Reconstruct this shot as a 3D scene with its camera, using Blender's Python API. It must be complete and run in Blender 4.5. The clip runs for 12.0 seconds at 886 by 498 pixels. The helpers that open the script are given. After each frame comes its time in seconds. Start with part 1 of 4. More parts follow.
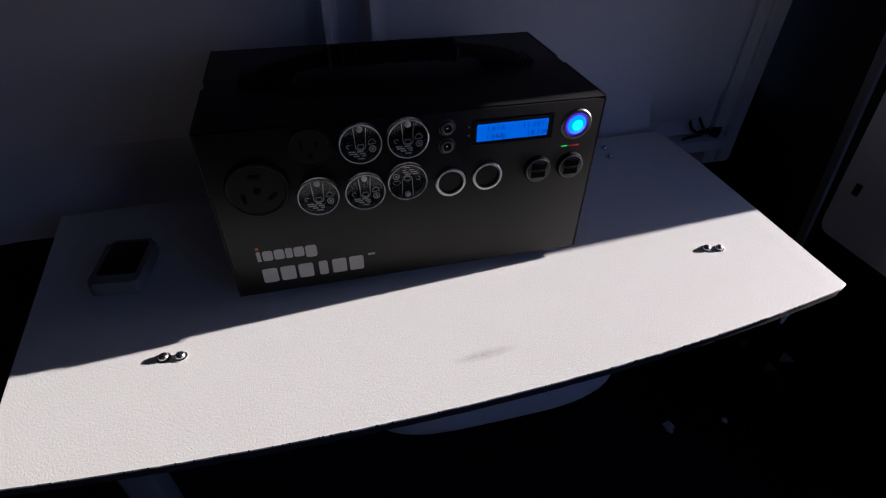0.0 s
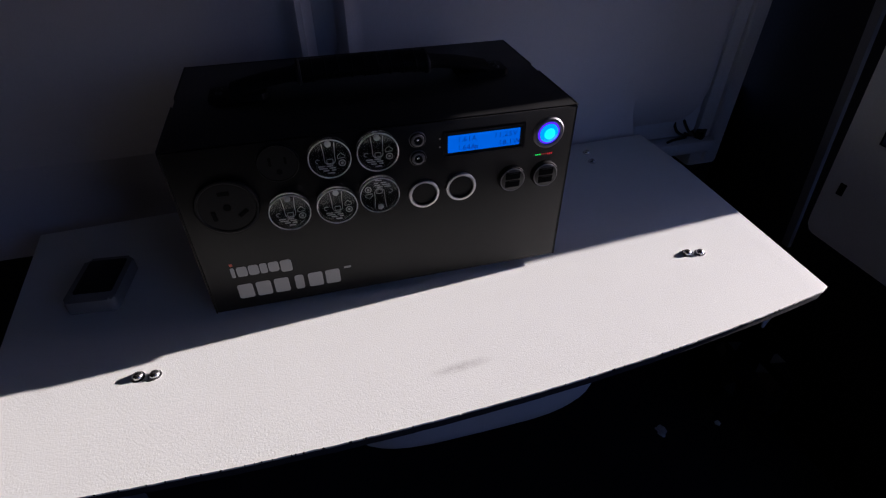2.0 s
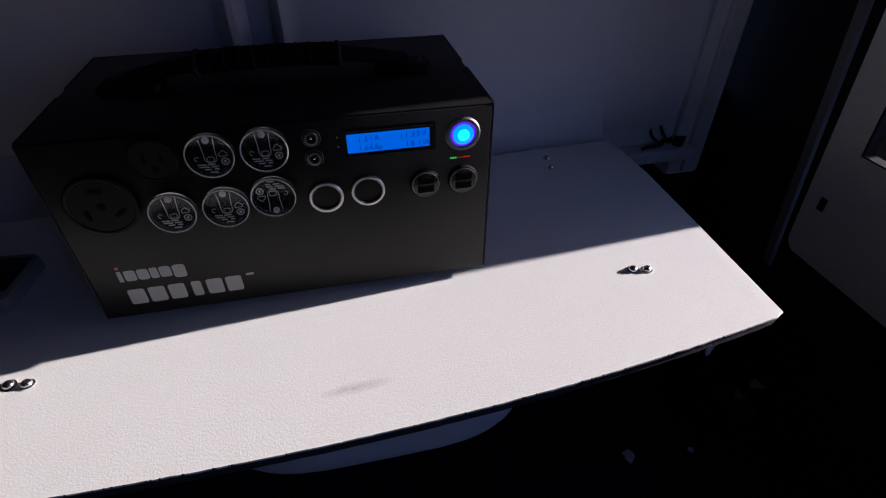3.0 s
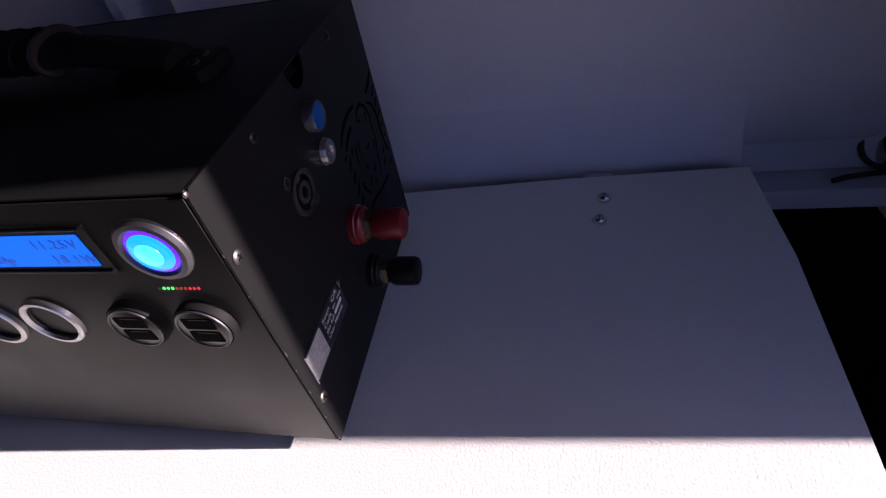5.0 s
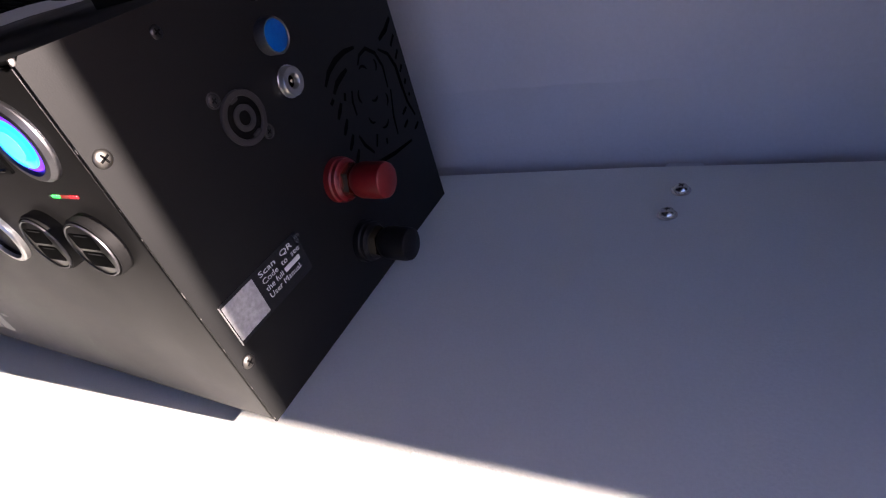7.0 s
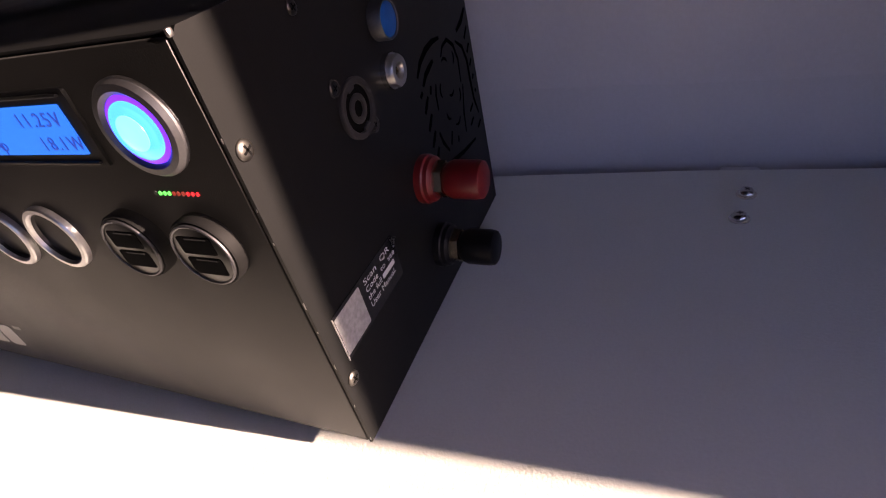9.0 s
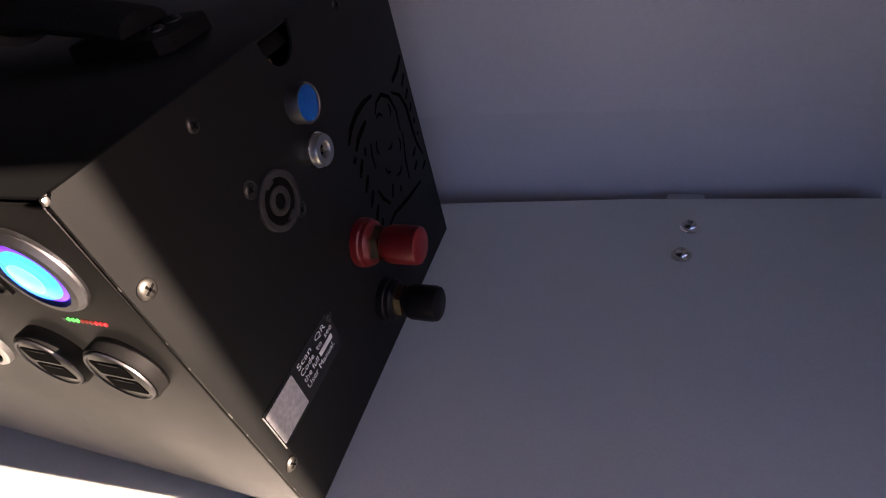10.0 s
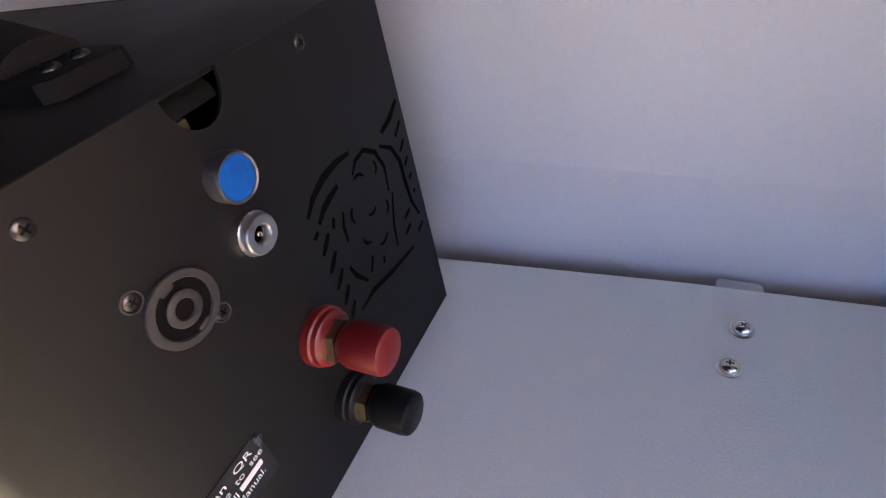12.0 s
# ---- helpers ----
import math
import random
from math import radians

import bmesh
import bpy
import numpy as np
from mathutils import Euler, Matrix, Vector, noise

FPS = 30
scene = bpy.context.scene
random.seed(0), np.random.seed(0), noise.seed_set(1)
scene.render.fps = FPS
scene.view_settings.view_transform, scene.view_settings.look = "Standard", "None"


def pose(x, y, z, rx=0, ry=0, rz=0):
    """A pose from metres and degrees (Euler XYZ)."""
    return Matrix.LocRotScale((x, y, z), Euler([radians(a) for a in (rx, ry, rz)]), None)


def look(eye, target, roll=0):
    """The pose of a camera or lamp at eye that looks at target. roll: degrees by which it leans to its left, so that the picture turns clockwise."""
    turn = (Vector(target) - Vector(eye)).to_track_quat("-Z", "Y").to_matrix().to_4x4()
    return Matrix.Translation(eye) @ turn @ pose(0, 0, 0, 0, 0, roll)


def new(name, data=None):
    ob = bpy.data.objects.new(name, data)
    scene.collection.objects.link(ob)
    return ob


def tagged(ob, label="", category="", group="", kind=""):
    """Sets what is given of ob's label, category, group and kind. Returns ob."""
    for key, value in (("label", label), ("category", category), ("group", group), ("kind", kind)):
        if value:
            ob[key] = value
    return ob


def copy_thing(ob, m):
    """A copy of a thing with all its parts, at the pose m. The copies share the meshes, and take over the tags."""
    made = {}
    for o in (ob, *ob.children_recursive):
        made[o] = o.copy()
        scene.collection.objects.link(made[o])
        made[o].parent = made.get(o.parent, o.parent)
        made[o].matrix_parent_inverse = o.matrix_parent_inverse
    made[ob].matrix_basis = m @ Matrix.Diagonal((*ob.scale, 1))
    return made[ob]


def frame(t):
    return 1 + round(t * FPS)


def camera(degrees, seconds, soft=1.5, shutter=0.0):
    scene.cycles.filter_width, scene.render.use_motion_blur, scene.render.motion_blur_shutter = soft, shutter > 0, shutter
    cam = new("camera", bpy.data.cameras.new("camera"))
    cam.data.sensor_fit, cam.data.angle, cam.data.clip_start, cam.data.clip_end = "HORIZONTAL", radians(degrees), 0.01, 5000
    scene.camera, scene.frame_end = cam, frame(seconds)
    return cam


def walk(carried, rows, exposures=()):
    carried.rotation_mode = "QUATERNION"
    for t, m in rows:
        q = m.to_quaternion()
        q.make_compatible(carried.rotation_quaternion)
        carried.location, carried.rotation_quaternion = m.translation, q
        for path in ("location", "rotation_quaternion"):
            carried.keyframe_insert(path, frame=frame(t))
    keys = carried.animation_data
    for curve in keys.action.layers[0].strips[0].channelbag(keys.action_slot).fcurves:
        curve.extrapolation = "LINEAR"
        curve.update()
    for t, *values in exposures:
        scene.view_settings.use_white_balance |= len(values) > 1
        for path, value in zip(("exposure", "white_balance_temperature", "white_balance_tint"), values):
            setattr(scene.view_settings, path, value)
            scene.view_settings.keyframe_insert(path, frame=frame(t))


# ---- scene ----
cam = camera(81.0, 12.0, soft=1.2)

EXPOSURES = [(0.0, 1.17, 5650, 21), (3.0, 1.17, 5650, 24), (3.7, 1.22, 5650, 26), (5.3, 1.95, 6000, 36), (5.6, 2.05, 6000, 35), (6.0, 2.6, 6050, 28), (6.5, 2.9, 6150, 23), (8.5, 2.4, 7150, 31), (9.0, 2.45, 7450, 32), (9.7, 2.1, 7400, 30), (10.0, 2.6, 7350, 25), (10.5, 3.2, 7200, 26), (11.0, 3.75, 7400, 23), (11.5, 4.22, 7650, 18), (12.0, 4.45, 7850, 14)]
PATH = [
    (0, (-0.0808, -0.3977, 0.3646), (0.1242, 0.3529, -0.2636), 1.25),
    (0.5, (-0.0831, -0.3915, 0.3701), (0.1546, 0.3488, -0.2588), 3.49),
    (1, (-0.0684, -0.3889, 0.3667), (0.1516, 0.3550, -0.2643), 1.44),
    (1.5, (-0.0626, -0.3989, 0.3659), (0.1465, 0.3569, -0.2546), 0.19),
    (2, (-0.0559, -0.3977, 0.3691), (0.1485, 0.3576, -0.2535), -0.09),
    (2.5, (-0.0193, -0.3995, 0.3652), (0.1779, 0.3685, -0.2442), 0.29),
    (3, (0.0491, -0.3865, 0.3482), (0.2194, 0.3813, -0.2695), -0.01),
    (3.5, (0.0714, -0.2792, 0.3216), (0.3214, 0.3981, -0.3703), 0.83),
    (3.7, (0.0794, -0.2371, 0.3291), (0.3319, 0.4093, -0.3909), 1.67),
    (5.3, (0.3301, -0.1047, 0.2535), (-0.0109, 0.5856, -0.3847), -16.24),
    (5.5, (0.3370, -0.0943, 0.2458), (-0.0571, 0.5948, -0.3623), -17.58),
    (6, (0.3464, -0.0841, 0.2227), (-0.0981, 0.6081, -0.3459), -17.79),
    (6.5, (0.3580, -0.0793, 0.1936), (-0.1208, 0.5825, -0.3832), -17.81),
    (8.3, (0.3165, -0.0839, 0.1931), (-0.1297, 0.6029, -0.3806), -17.54),
    (8.5, (0.3010, -0.0864, 0.1978), (-0.1272, 0.6131, -0.3745), -16.03),
    (9, (0.2881, -0.0943, 0.2004), (-0.1056, 0.6072, -0.3936), -14.29),
    (9.5, (0.2932, -0.0904, 0.2113), (-0.0339, 0.6009, -0.4331), -15.42),
    (10, (0.3028, -0.0588, 0.2299), (-0.0510, 0.6181, -0.4156), -15.23),
    (10.5, (0.3097, -0.0126, 0.2318), (-0.0821, 0.6364, -0.4204), -12.82),
    (11, (0.3102, 0.0104, 0.2149), (-0.1048, 0.6515, -0.4308), -13.16),
    (11.5, (0.3005, 0.0178, 0.2180), (-0.1220, 0.6635, -0.4181), -12.91),
    (12, (0.2987, 0.0093, 0.2209), (-0.1161, 0.6681, -0.4067), -13.05),
]
walk(cam, [(t, look(eye, target, roll)) for t, eye, target, roll in PATH], EXPOSURES)

# ---- world, sun, exposure ----
SUN_UP, SUN_TURN = 15.0, 4.8          # degrees above the shelf, degrees from +x towards +y
world = bpy.data.worlds.new("sky")
scene.world = world
world.use_nodes = True
wn = world.node_tree
sky = wn.nodes.new("ShaderNodeTexSky")
sky.sky_type = "NISHITA"
sky.sun_disc = False
sky.sun_elevation = radians(SUN_UP)
sky.ozone_density = 3.0
sky.sun_rotation = radians(90 - SUN_TURN)
wn.nodes["Background"].inputs["Strength"].default_value = 0.078
hue = wn.nodes.new("ShaderNodeMix")
hue.data_type, hue.blend_type = "RGBA", "MULTIPLY"
hue.inputs["Factor"].default_value = 1.0
hue.inputs["B"].default_value = (0.96, 0.905, 1.26, 1)
wn.links.new(sky.outputs[0], hue.inputs["A"])
wn.links.new(hue.outputs["Result"], wn.nodes["Background"].inputs["Color"])

sun = new("sun", bpy.data.lights.new("sun", "SUN"))
sun.data.energy = 5.0
sun.data.angle = radians(0.45)
sun.data.color = (1.0, 0.87, 0.725)
_a, _e = radians(SUN_TURN), radians(SUN_UP)
SUN_DIR = Vector((math.cos(_e) * math.cos(_a), math.cos(_e) * math.sin(_a), math.sin(_e)))
sun.matrix_world = look(SUN_DIR * 5, (0, 0, 0))


# ---- materials ----
def material(name, color, rough=0.5, metal=0.0, grain=0.0, grain_size=600.0, bump=0.0, stain=0.0, stain_size=9.0,
             stain_color=None, spec=0.5, coat=0.0, transmission=0.0, emit=None, emit_strength=0.0, rough_var=0.0, sheen=0.0):
    m = bpy.data.materials.new(name)
    m.use_nodes = True
    nt = m.node_tree
    b = nt.nodes["Principled BSDF"]
    b.inputs["Base Color"].default_value = (*color, 1)
    b.inputs["Roughness"].default_value = rough
    b.inputs["Metallic"].default_value = metal
    b.inputs["Specular IOR Level"].default_value = spec
    b.inputs["Coat Weight"].default_value = coat
    b.inputs["Transmission Weight"].default_value = transmission
    b.inputs["Sheen Weight"].default_value = sheen
    b.inputs["Sheen Roughness"].default_value = 0.25
    if emit:
        b.inputs["Emission Color"].default_value = (*emit, 1)
        b.inputs["Emission Strength"].default_value = emit_strength
    tc = nt.nodes.new("ShaderNodeTexCoord")
    out = None
    if stain or grain:
        big = nt.nodes.new("ShaderNodeTexNoise")
        big.inputs["Scale"].default_value = stain_size
        big.inputs["Detail"].default_value = 6
        big.inputs["Roughness"].default_value = 0.6
        nt.links.new(tc.outputs["Object"], big.inputs["Vector"])
        mix = nt.nodes.new("ShaderNodeMix")
        mix.data_type = "RGBA"
        mix.inputs["A"].default_value = (*color, 1)
        sc = stain_color or tuple(c * 0.6 for c in color)
        mix.inputs["B"].default_value = (*sc, 1)
        ramp = nt.nodes.new("ShaderNodeMapRange")
        ramp.inputs["From Min"].default_value = 0.42
        ramp.inputs["From Max"].default_value = 0.75
        ramp.inputs["To Max"].default_value = stain
        nt.links.new(big.outputs[0], ramp.inputs["Value"])
        nt.links.new(ramp.outputs[0], mix.inputs["Factor"])
        out = mix.outputs["Result"]
        if rough_var:
            rr = nt.nodes.new("ShaderNodeMapRange")
            rr.inputs["From Min"].default_value = 0.3
            rr.inputs["From Max"].default_value = 0.7
            rr.inputs["To Min"].default_value = max(0.02, rough - rough_var)
            rr.inputs["To Max"].default_value = min(1, rough + rough_var)
            nt.links.new(big.outputs[0], rr.inputs["Value"])
            nt.links.new(rr.outputs[0], b.inputs["Roughness"])
    if grain or bump:
        fine = nt.nodes.new("ShaderNodeTexNoise")
        fine.inputs["Scale"].default_value = grain_size
        fine.inputs["Detail"].default_value = 4
        nt.links.new(tc.outputs["Object"], fine.inputs["Vector"])
        if grain:
            mul = nt.nodes.new("ShaderNodeMix")
            mul.data_type = "RGBA"
            mul.blend_type = "MULTIPLY"
            mul.inputs["Factor"].default_value = 1.0
            gr = nt.nodes.new("ShaderNodeMapRange")
            gr.inputs["From Min"].default_value = 0.3
            gr.inputs["From Max"].default_value = 0.7
            gr.inputs["To Min"].default_value = 1 - grain
            gr.inputs["To Max"].default_value = 1.0
            nt.links.new(fine.outputs[0], gr.inputs["Value"])
            nt.links.new(out, mul.inputs["A"])
            nt.links.new(gr.outputs[0], mul.inputs["B"])
            out = mul.outputs["Result"]
        if bump:
            bp = nt.nodes.new("ShaderNodeBump")
            bp.inputs["Strength"].default_value = 1.0
            bp.inputs["Distance"].default_value = bump
            nt.links.new(fine.outputs[0], bp.inputs["Height"])
            nt.links.new(bp.outputs[0], b.inputs["Normal"])
    if out:
        nt.links.new(out, b.inputs["Base Color"])
    return m


M_shelf = material("white_shelf_paint", (0.78, 0.80, 0.75), 0.55, grain=0.05, grain_size=680, bump=0.00021, stain=0.10, stain_size=14, stain_color=(0.62, 0.60, 0.57))


def add_smudge(m, centre, reach):
    """A faint grey rub mark in the paint, longer than wide."""
    nt = m.node_tree
    bsdf = nt.nodes["Principled BSDF"]
    old = bsdf.inputs["Base Color"].links[0].from_socket
    tc = nt.nodes.new("ShaderNodeTexCoord")
    mp = nt.nodes.new("ShaderNodeMapping")
    mp.vector_type = "TEXTURE"
    mp.inputs["Location"].default_value = centre
    mp.inputs["Rotation"].default_value = (0, 0, radians(4))
    mp.inputs["Scale"].default_value = reach
    ln = nt.nodes.new("ShaderNodeVectorMath")
    ln.operation = "LENGTH"
    fade = nt.nodes.new("ShaderNodeMapRange")
    fade.inputs["From Min"].default_value = 1.0
    fade.inputs["From Max"].default_value = 0.0
    nz = nt.nodes.new("ShaderNodeTexNoise")
    nz.inputs["Scale"].default_value = 170
    mul = nt.nodes.new("ShaderNodeMath")
    mul.operation = "MULTIPLY"
    mix = nt.nodes.new("ShaderNodeMix")
    mix.data_type = "RGBA"
    mix.inputs["B"].default_value = (0.36, 0.35, 0.33, 1)
    nt.links.new(tc.outputs["Object"], mp.inputs["Vector"])
    nt.links.new(mp.outputs[0], ln.inputs[0])
    nt.links.new(ln.outputs["Value"], fade.inputs["Value"])
    nt.links.new(tc.outputs["Object"], nz.inputs["Vector"])
    nt.links.new(fade.outputs[0], mul.inputs[0])
    nt.links.new(nz.outputs[0], mul.inputs[1])
    nt.links.new(mul.outputs[0], mix.inputs["Factor"])
    nt.links.new(old, mix.inputs["A"])
    nt.links.new(mix.outputs["Result"], bsdf.inputs["Base Color"])


add_smudge(M_shelf, (0.008, -0.166, 0.0), (0.034, 0.0065, 1.0))
M_edge = material("dark_board_edge", (0.034, 0.034, 0.037), 0.8, grain=0.4, grain_size=300, bump=0.0006, stain=0.5)
M_wall = material("van_wall_panel", (0.63, 0.605, 0.603), 0.6, grain=0.04, grain_size=420, bump=0.00012, stain=0.18, stain_size=5, rough_var=0.1)
M_metal_white = material("van_white_paint", (0.60, 0.605, 0.625), 0.32, grain=0.03, stain=0.05, stain_size=8)
M_screw = material("dull_steel", (0.13, 0.125, 0.115), 0.42, 1.0, grain=0.2, stain=0.3, stain_size=120)
M_zinc = material("bright_zinc", (0.74, 0.74, 0.73), 0.25, 1.0, grain=0.15, grain_size=900, stain=0.25, stain_size=150)
M_oldbrass = material("tarnished_brass", (0.20, 0.14, 0.06), 0.45, 1.0, grain=0.3, grain_size=300, stain=0.5, stain_size=120)
M_pillar = material("grey_trim", (0.66, 0.66, 0.67), 0.5, grain=0.1, grain_size=300, bump=0.0002, stain=0.3, stain_size=7)
M_door = material("grey_door_paint", (0.80, 0.80, 0.80), 0.5, grain=0.06, grain_size=300, bump=0.0001, stain=0.2, stain_size=7)
M_dark = material("black_trim", (0.016, 0.015, 0.015), 0.7, spec=0.12, grain=0.3, grain_size=200, bump=0.0003, stain=0.4)
M_floor = material("black_rubber_floor", (0.012, 0.012, 0.013), 0.75, grain=0.3, grain_size=150, bump=0.0006, stain=0.4)
M_case = material("black_powder_coat", (0.0060, 0.0063, 0.0064), 0.50, spec=0.20, grain=0.25, grain_size=1500, bump=0.00003, stain=0.25, stain_size=12, stain_color=(0.0080, 0.0083, 0.0084), rough_var=0.06)
M_panel = material("front_panel_coat", (0.0042, 0.0042, 0.0040), 0.42, spec=0.24, sheen=0.20, grain=0.22, grain_size=1600, bump=0.00008, stain=0.25, stain_size=15, stain_color=(0.009, 0.0088, 0.0082), rough_var=0.06)
M_black = material("black_plastic", (0.007, 0.007, 0.0075), 0.45, spec=0.14, grain=0.2, grain_size=900, bump=0.00005, stain=0.3, stain_size=40)
# Near-black that stands in for shade inside slots, holes and recesses.
M_void = material("hole_shade", (0.004, 0.004, 0.004), 0.9, spec=0.05)
M_web = material("nylon_webbing", (0.009, 0.009, 0.0095), 0.8, spec=0.15, grain=0.5, grain_size=700, bump=0.0005, stain=0.3, stain_size=30)
M_rubber = material("black_rubber", (0.015, 0.015, 0.015), 0.8, grain=0.2, bump=0.0002, stain=0.3)
M_chrome = material("chrome", (0.75, 0.75, 0.76), 0.18, 1.0, grain=0.12, grain_size=900, stain=0.3, stain_size=120, rough_var=0.08)
M_silver = material("bright_silver_plating", (0.72, 0.72, 0.73), 0.42, 1.0, grain=0.12, grain_size=900, stain=0.2, stain_size=80)
M_ring = material("brushed_steel", (0.16, 0.16, 0.17), 0.5, 1.0, grain=0.15, grain_size=900, stain=0.2, stain_size=80)
M_grey_ring = material("grey_moulded_plastic", (0.028, 0.027, 0.028), 0.6, spec=0.25, grain=0.15, grain_size=900, stain=0.25, stain_size=60)
M_brass = material("nickel_brass", (0.62, 0.50, 0.32), 0.25, 1.0, grain=0.15, stain=0.3, stain_size=80)
M_worn = material("bare_worn_steel", (0.34, 0.33, 0.32), 0.4, 1.0, grain=0.3, grain_size=900, stain=0.4, stain_size=200)
M_clear = material("clear_plastic", (0.93, 0.95, 0.95), 0.10, transmission=1.0, spec=0.5)
M_mould = material("frosted_moulding", (0.80, 0.82, 0.82), 0.28, transmission=0.6, grain=0.1, stain=0.2, stain_size=200)
M_print = material("silver_print", (0.33, 0.33, 0.32), 0.5, grain=0.08, grain_size=900, stain=0.1)
M_red_print = material("orange_print", (0.60, 0.10, 0.05), 0.5, grain=0.1, stain=0.1)
M_label = material("black_label_film", (0.010, 0.010, 0.011), 0.22, grain=0.1, stain=0.2, stain_size=60)
M_label_white = material("label_white", (0.52, 0.52, 0.52), 0.4, grain=0.05, stain=0.1)
M_red = material("red_plastic", (0.15, 0.005, 0.006), 0.42, grain=0.15, grain_size=700, bump=0.00006, stain=0.25, stain_size=60)
M_engrave = material("engraved_black", (0.0040, 0.0041, 0.0041), 0.9, spec=0.0)
M_screen = material("blue_backlit_lcd", (0.004, 0.012, 0.08), 0.5, spec=0.06, emit=(0.004, 0.20, 1.0), emit_strength=0.26)
M_lcdtext = material("lcd_segments", (0.01, 0.015, 0.08), 0.3, emit=(0.01, 0.05, 0.5), emit_strength=0.16)
M_lens = material("lit_button_lens", (0.01, 0.06, 0.35), 0.2, emit=(0.004, 0.13, 1.0), emit_strength=1.3)
M_core = material("lit_button_core", (0.02, 0.15, 0.5), 0.2, emit=(0.016, 0.31, 1.0), emit_strength=1.4)
M_halo = material("lit_button_ring", (0.08, 0.02, 0.4), 0.25, emit=(0.11, 0.02, 1.0), emit_strength=0.55)
M_bluecap = material("blue_translucent_cap", (0.0, 0.07, 0.32), 0.30, grain=0.1, stain=0.5, stain_size=160, stain_color=(0.0, 0.13, 0.42), spec=0.2)
M_ledg = material("led_green", (0.02, 0.2, 0.03), 0.3, emit=(0.02, 0.9, 0.10), emit_strength=0.45)
M_ledr = material("led_red", (0.25, 0.02, 0.02), 0.3, emit=(1.0, 0.02, 0.03), emit_strength=0.22)
M_ledo = material("led_orange_dim", (0.15, 0.03, 0.02), 0.3, emit=(0.9, 0.06, 0.03), emit_strength=0.07)
M_ledoff = material("led_off", (0.02, 0.03, 0.02), 0.3)
M_steel_dark = material("dark_steel", (0.06, 0.06, 0.06), 0.36, 1.0, grain=0.2, stain=0.3, stain_size=120)
M_usb = material("glossy_port_face", (0.005, 0.005, 0.0048), 0.32, spec=0.6, grain=0.15, grain_size=900, stain=0.2, stain_size=50)
M_matte = material("matte_black_plastic", (0.006, 0.006, 0.006), 0.65, spec=0.12, grain=0.2, grain_size=900, stain=0.2, stain_size=50)
M_patch = material("pale_label_square", (0.36, 0.36, 0.36), 0.4, grain=0.3, grain_size=500, stain=0.5, stain_size=260, stain_color=(0.14, 0.14, 0.14))
M_nickel = material("flat_nickel", (0.48, 0.47, 0.455), 0.38, 1.0, grain=0.1, stain=0.2, stain_size=100)
# Tone of the unseen walls, set low to cut bounced light.
M_unseen = material("unseen_wall_dark", (0.045, 0.045, 0.048), 0.8, grain=0.2, grain_size=200, bump=0.0003, stain=0.3, stain_size=4)
# Matte white stands in for the light that the foil reflects.
M_foil = material("crumpled_foil", (0.90, 0.90, 0.89), 0.3, 0.0, grain=0.2, stain=0.2, stain_size=100)
M_bag = material("black_plastic_bag", (0.008, 0.008, 0.009), 0.10, spec=0.9, grain=0.1, stain=0.2)
M_gadget = material("grey_plastic", (0.20, 0.20, 0.20), 0.45, grain=0.12, grain_size=900, bump=0.0001, stain=0.2, stain_size=40)

# ---- mesh helpers ----
BASE = {}


def thing(name, base, label, category, group="", kind=""):
    ob = new(name)
    ob.location = base
    ob.empty_display_size = 0.02
    BASE[ob.name] = Vector(base)
    return tagged(ob, label, category, group, kind)


def mesh_of(name, bm, mat, smooth=False):
    bmesh.ops.recalc_face_normals(bm, faces=bm.faces[:])
    me = bpy.data.meshes.new(name)
    bm.to_mesh(me)
    bm.free()
    me.materials.append(mat)
    if smooth:
        for p in me.polygons:
            p.use_smooth = True
        me.set_sharp_from_angle(angle=radians(38))
    return me


def part(name, bm, mat, parent, label="", smooth=True):
    """Links a bmesh in world coordinates as one mesh under a thing or a part."""
    base = BASE[parent.name]
    bmesh.ops.translate(bm, verts=bm.verts[:], vec=-base)
    ob = new(name, mesh_of(name, bm, mat, smooth))
    ob.parent = parent
    BASE[ob.name] = base
    return tagged(ob, label)


def whole(name, bm, mat, label, category, group="", kind="", smooth=True):
    ob = new(name, mesh_of(name, bm, mat, smooth))
    BASE[ob.name] = Vector((0, 0, 0))
    return tagged(ob, label, category, group, kind)


def block(x0, x1, y0, y1, z0, z1, bevel=0.0, seg=2):
    bm = bmesh.new()
    bmesh.ops.create_cube(bm, size=1)
    for v in bm.verts:
        v.co = Vector(((x0 + x1) / 2 + v.co.x * (x1 - x0), (y0 + y1) / 2 + v.co.y * (y1 - y0), (z0 + z1) / 2 + v.co.z * (z1 - z0)))
    if bevel:
        bmesh.ops.bevel(bm, geom=bm.edges[:], offset=bevel, segments=seg, profile=0.5, affect="EDGES")
    return bm


def lathe(profile, m, seg=40):
    """Turns a profile of (radius, height) about the z axis of m; closed where the radius is 0."""
    bm = bmesh.new()
    rings = []
    for r, h in profile:
        if r < 1e-6:
            rings.append([bm.verts.new(m @ Vector((0, 0, h)))])
        else:
            rings.append([bm.verts.new(m @ Vector((r * math.cos(2 * math.pi * i / seg), r * math.sin(2 * math.pi * i / seg), h))) for i in range(seg)])
    for a, b in zip(rings, rings[1:]):
        for i in range(seg):
            j = (i + 1) % seg
            if len(a) == 1 and len(b) == 1:
                continue
            if len(a) == 1:
                bm.faces.new((a[0], b[i], b[j]))
            elif len(b) == 1:
                bm.faces.new((a[i], a[j], b[0]))
            else:
                bm.faces.new((a[i], a[j], b[j], b[i]))
    return bm


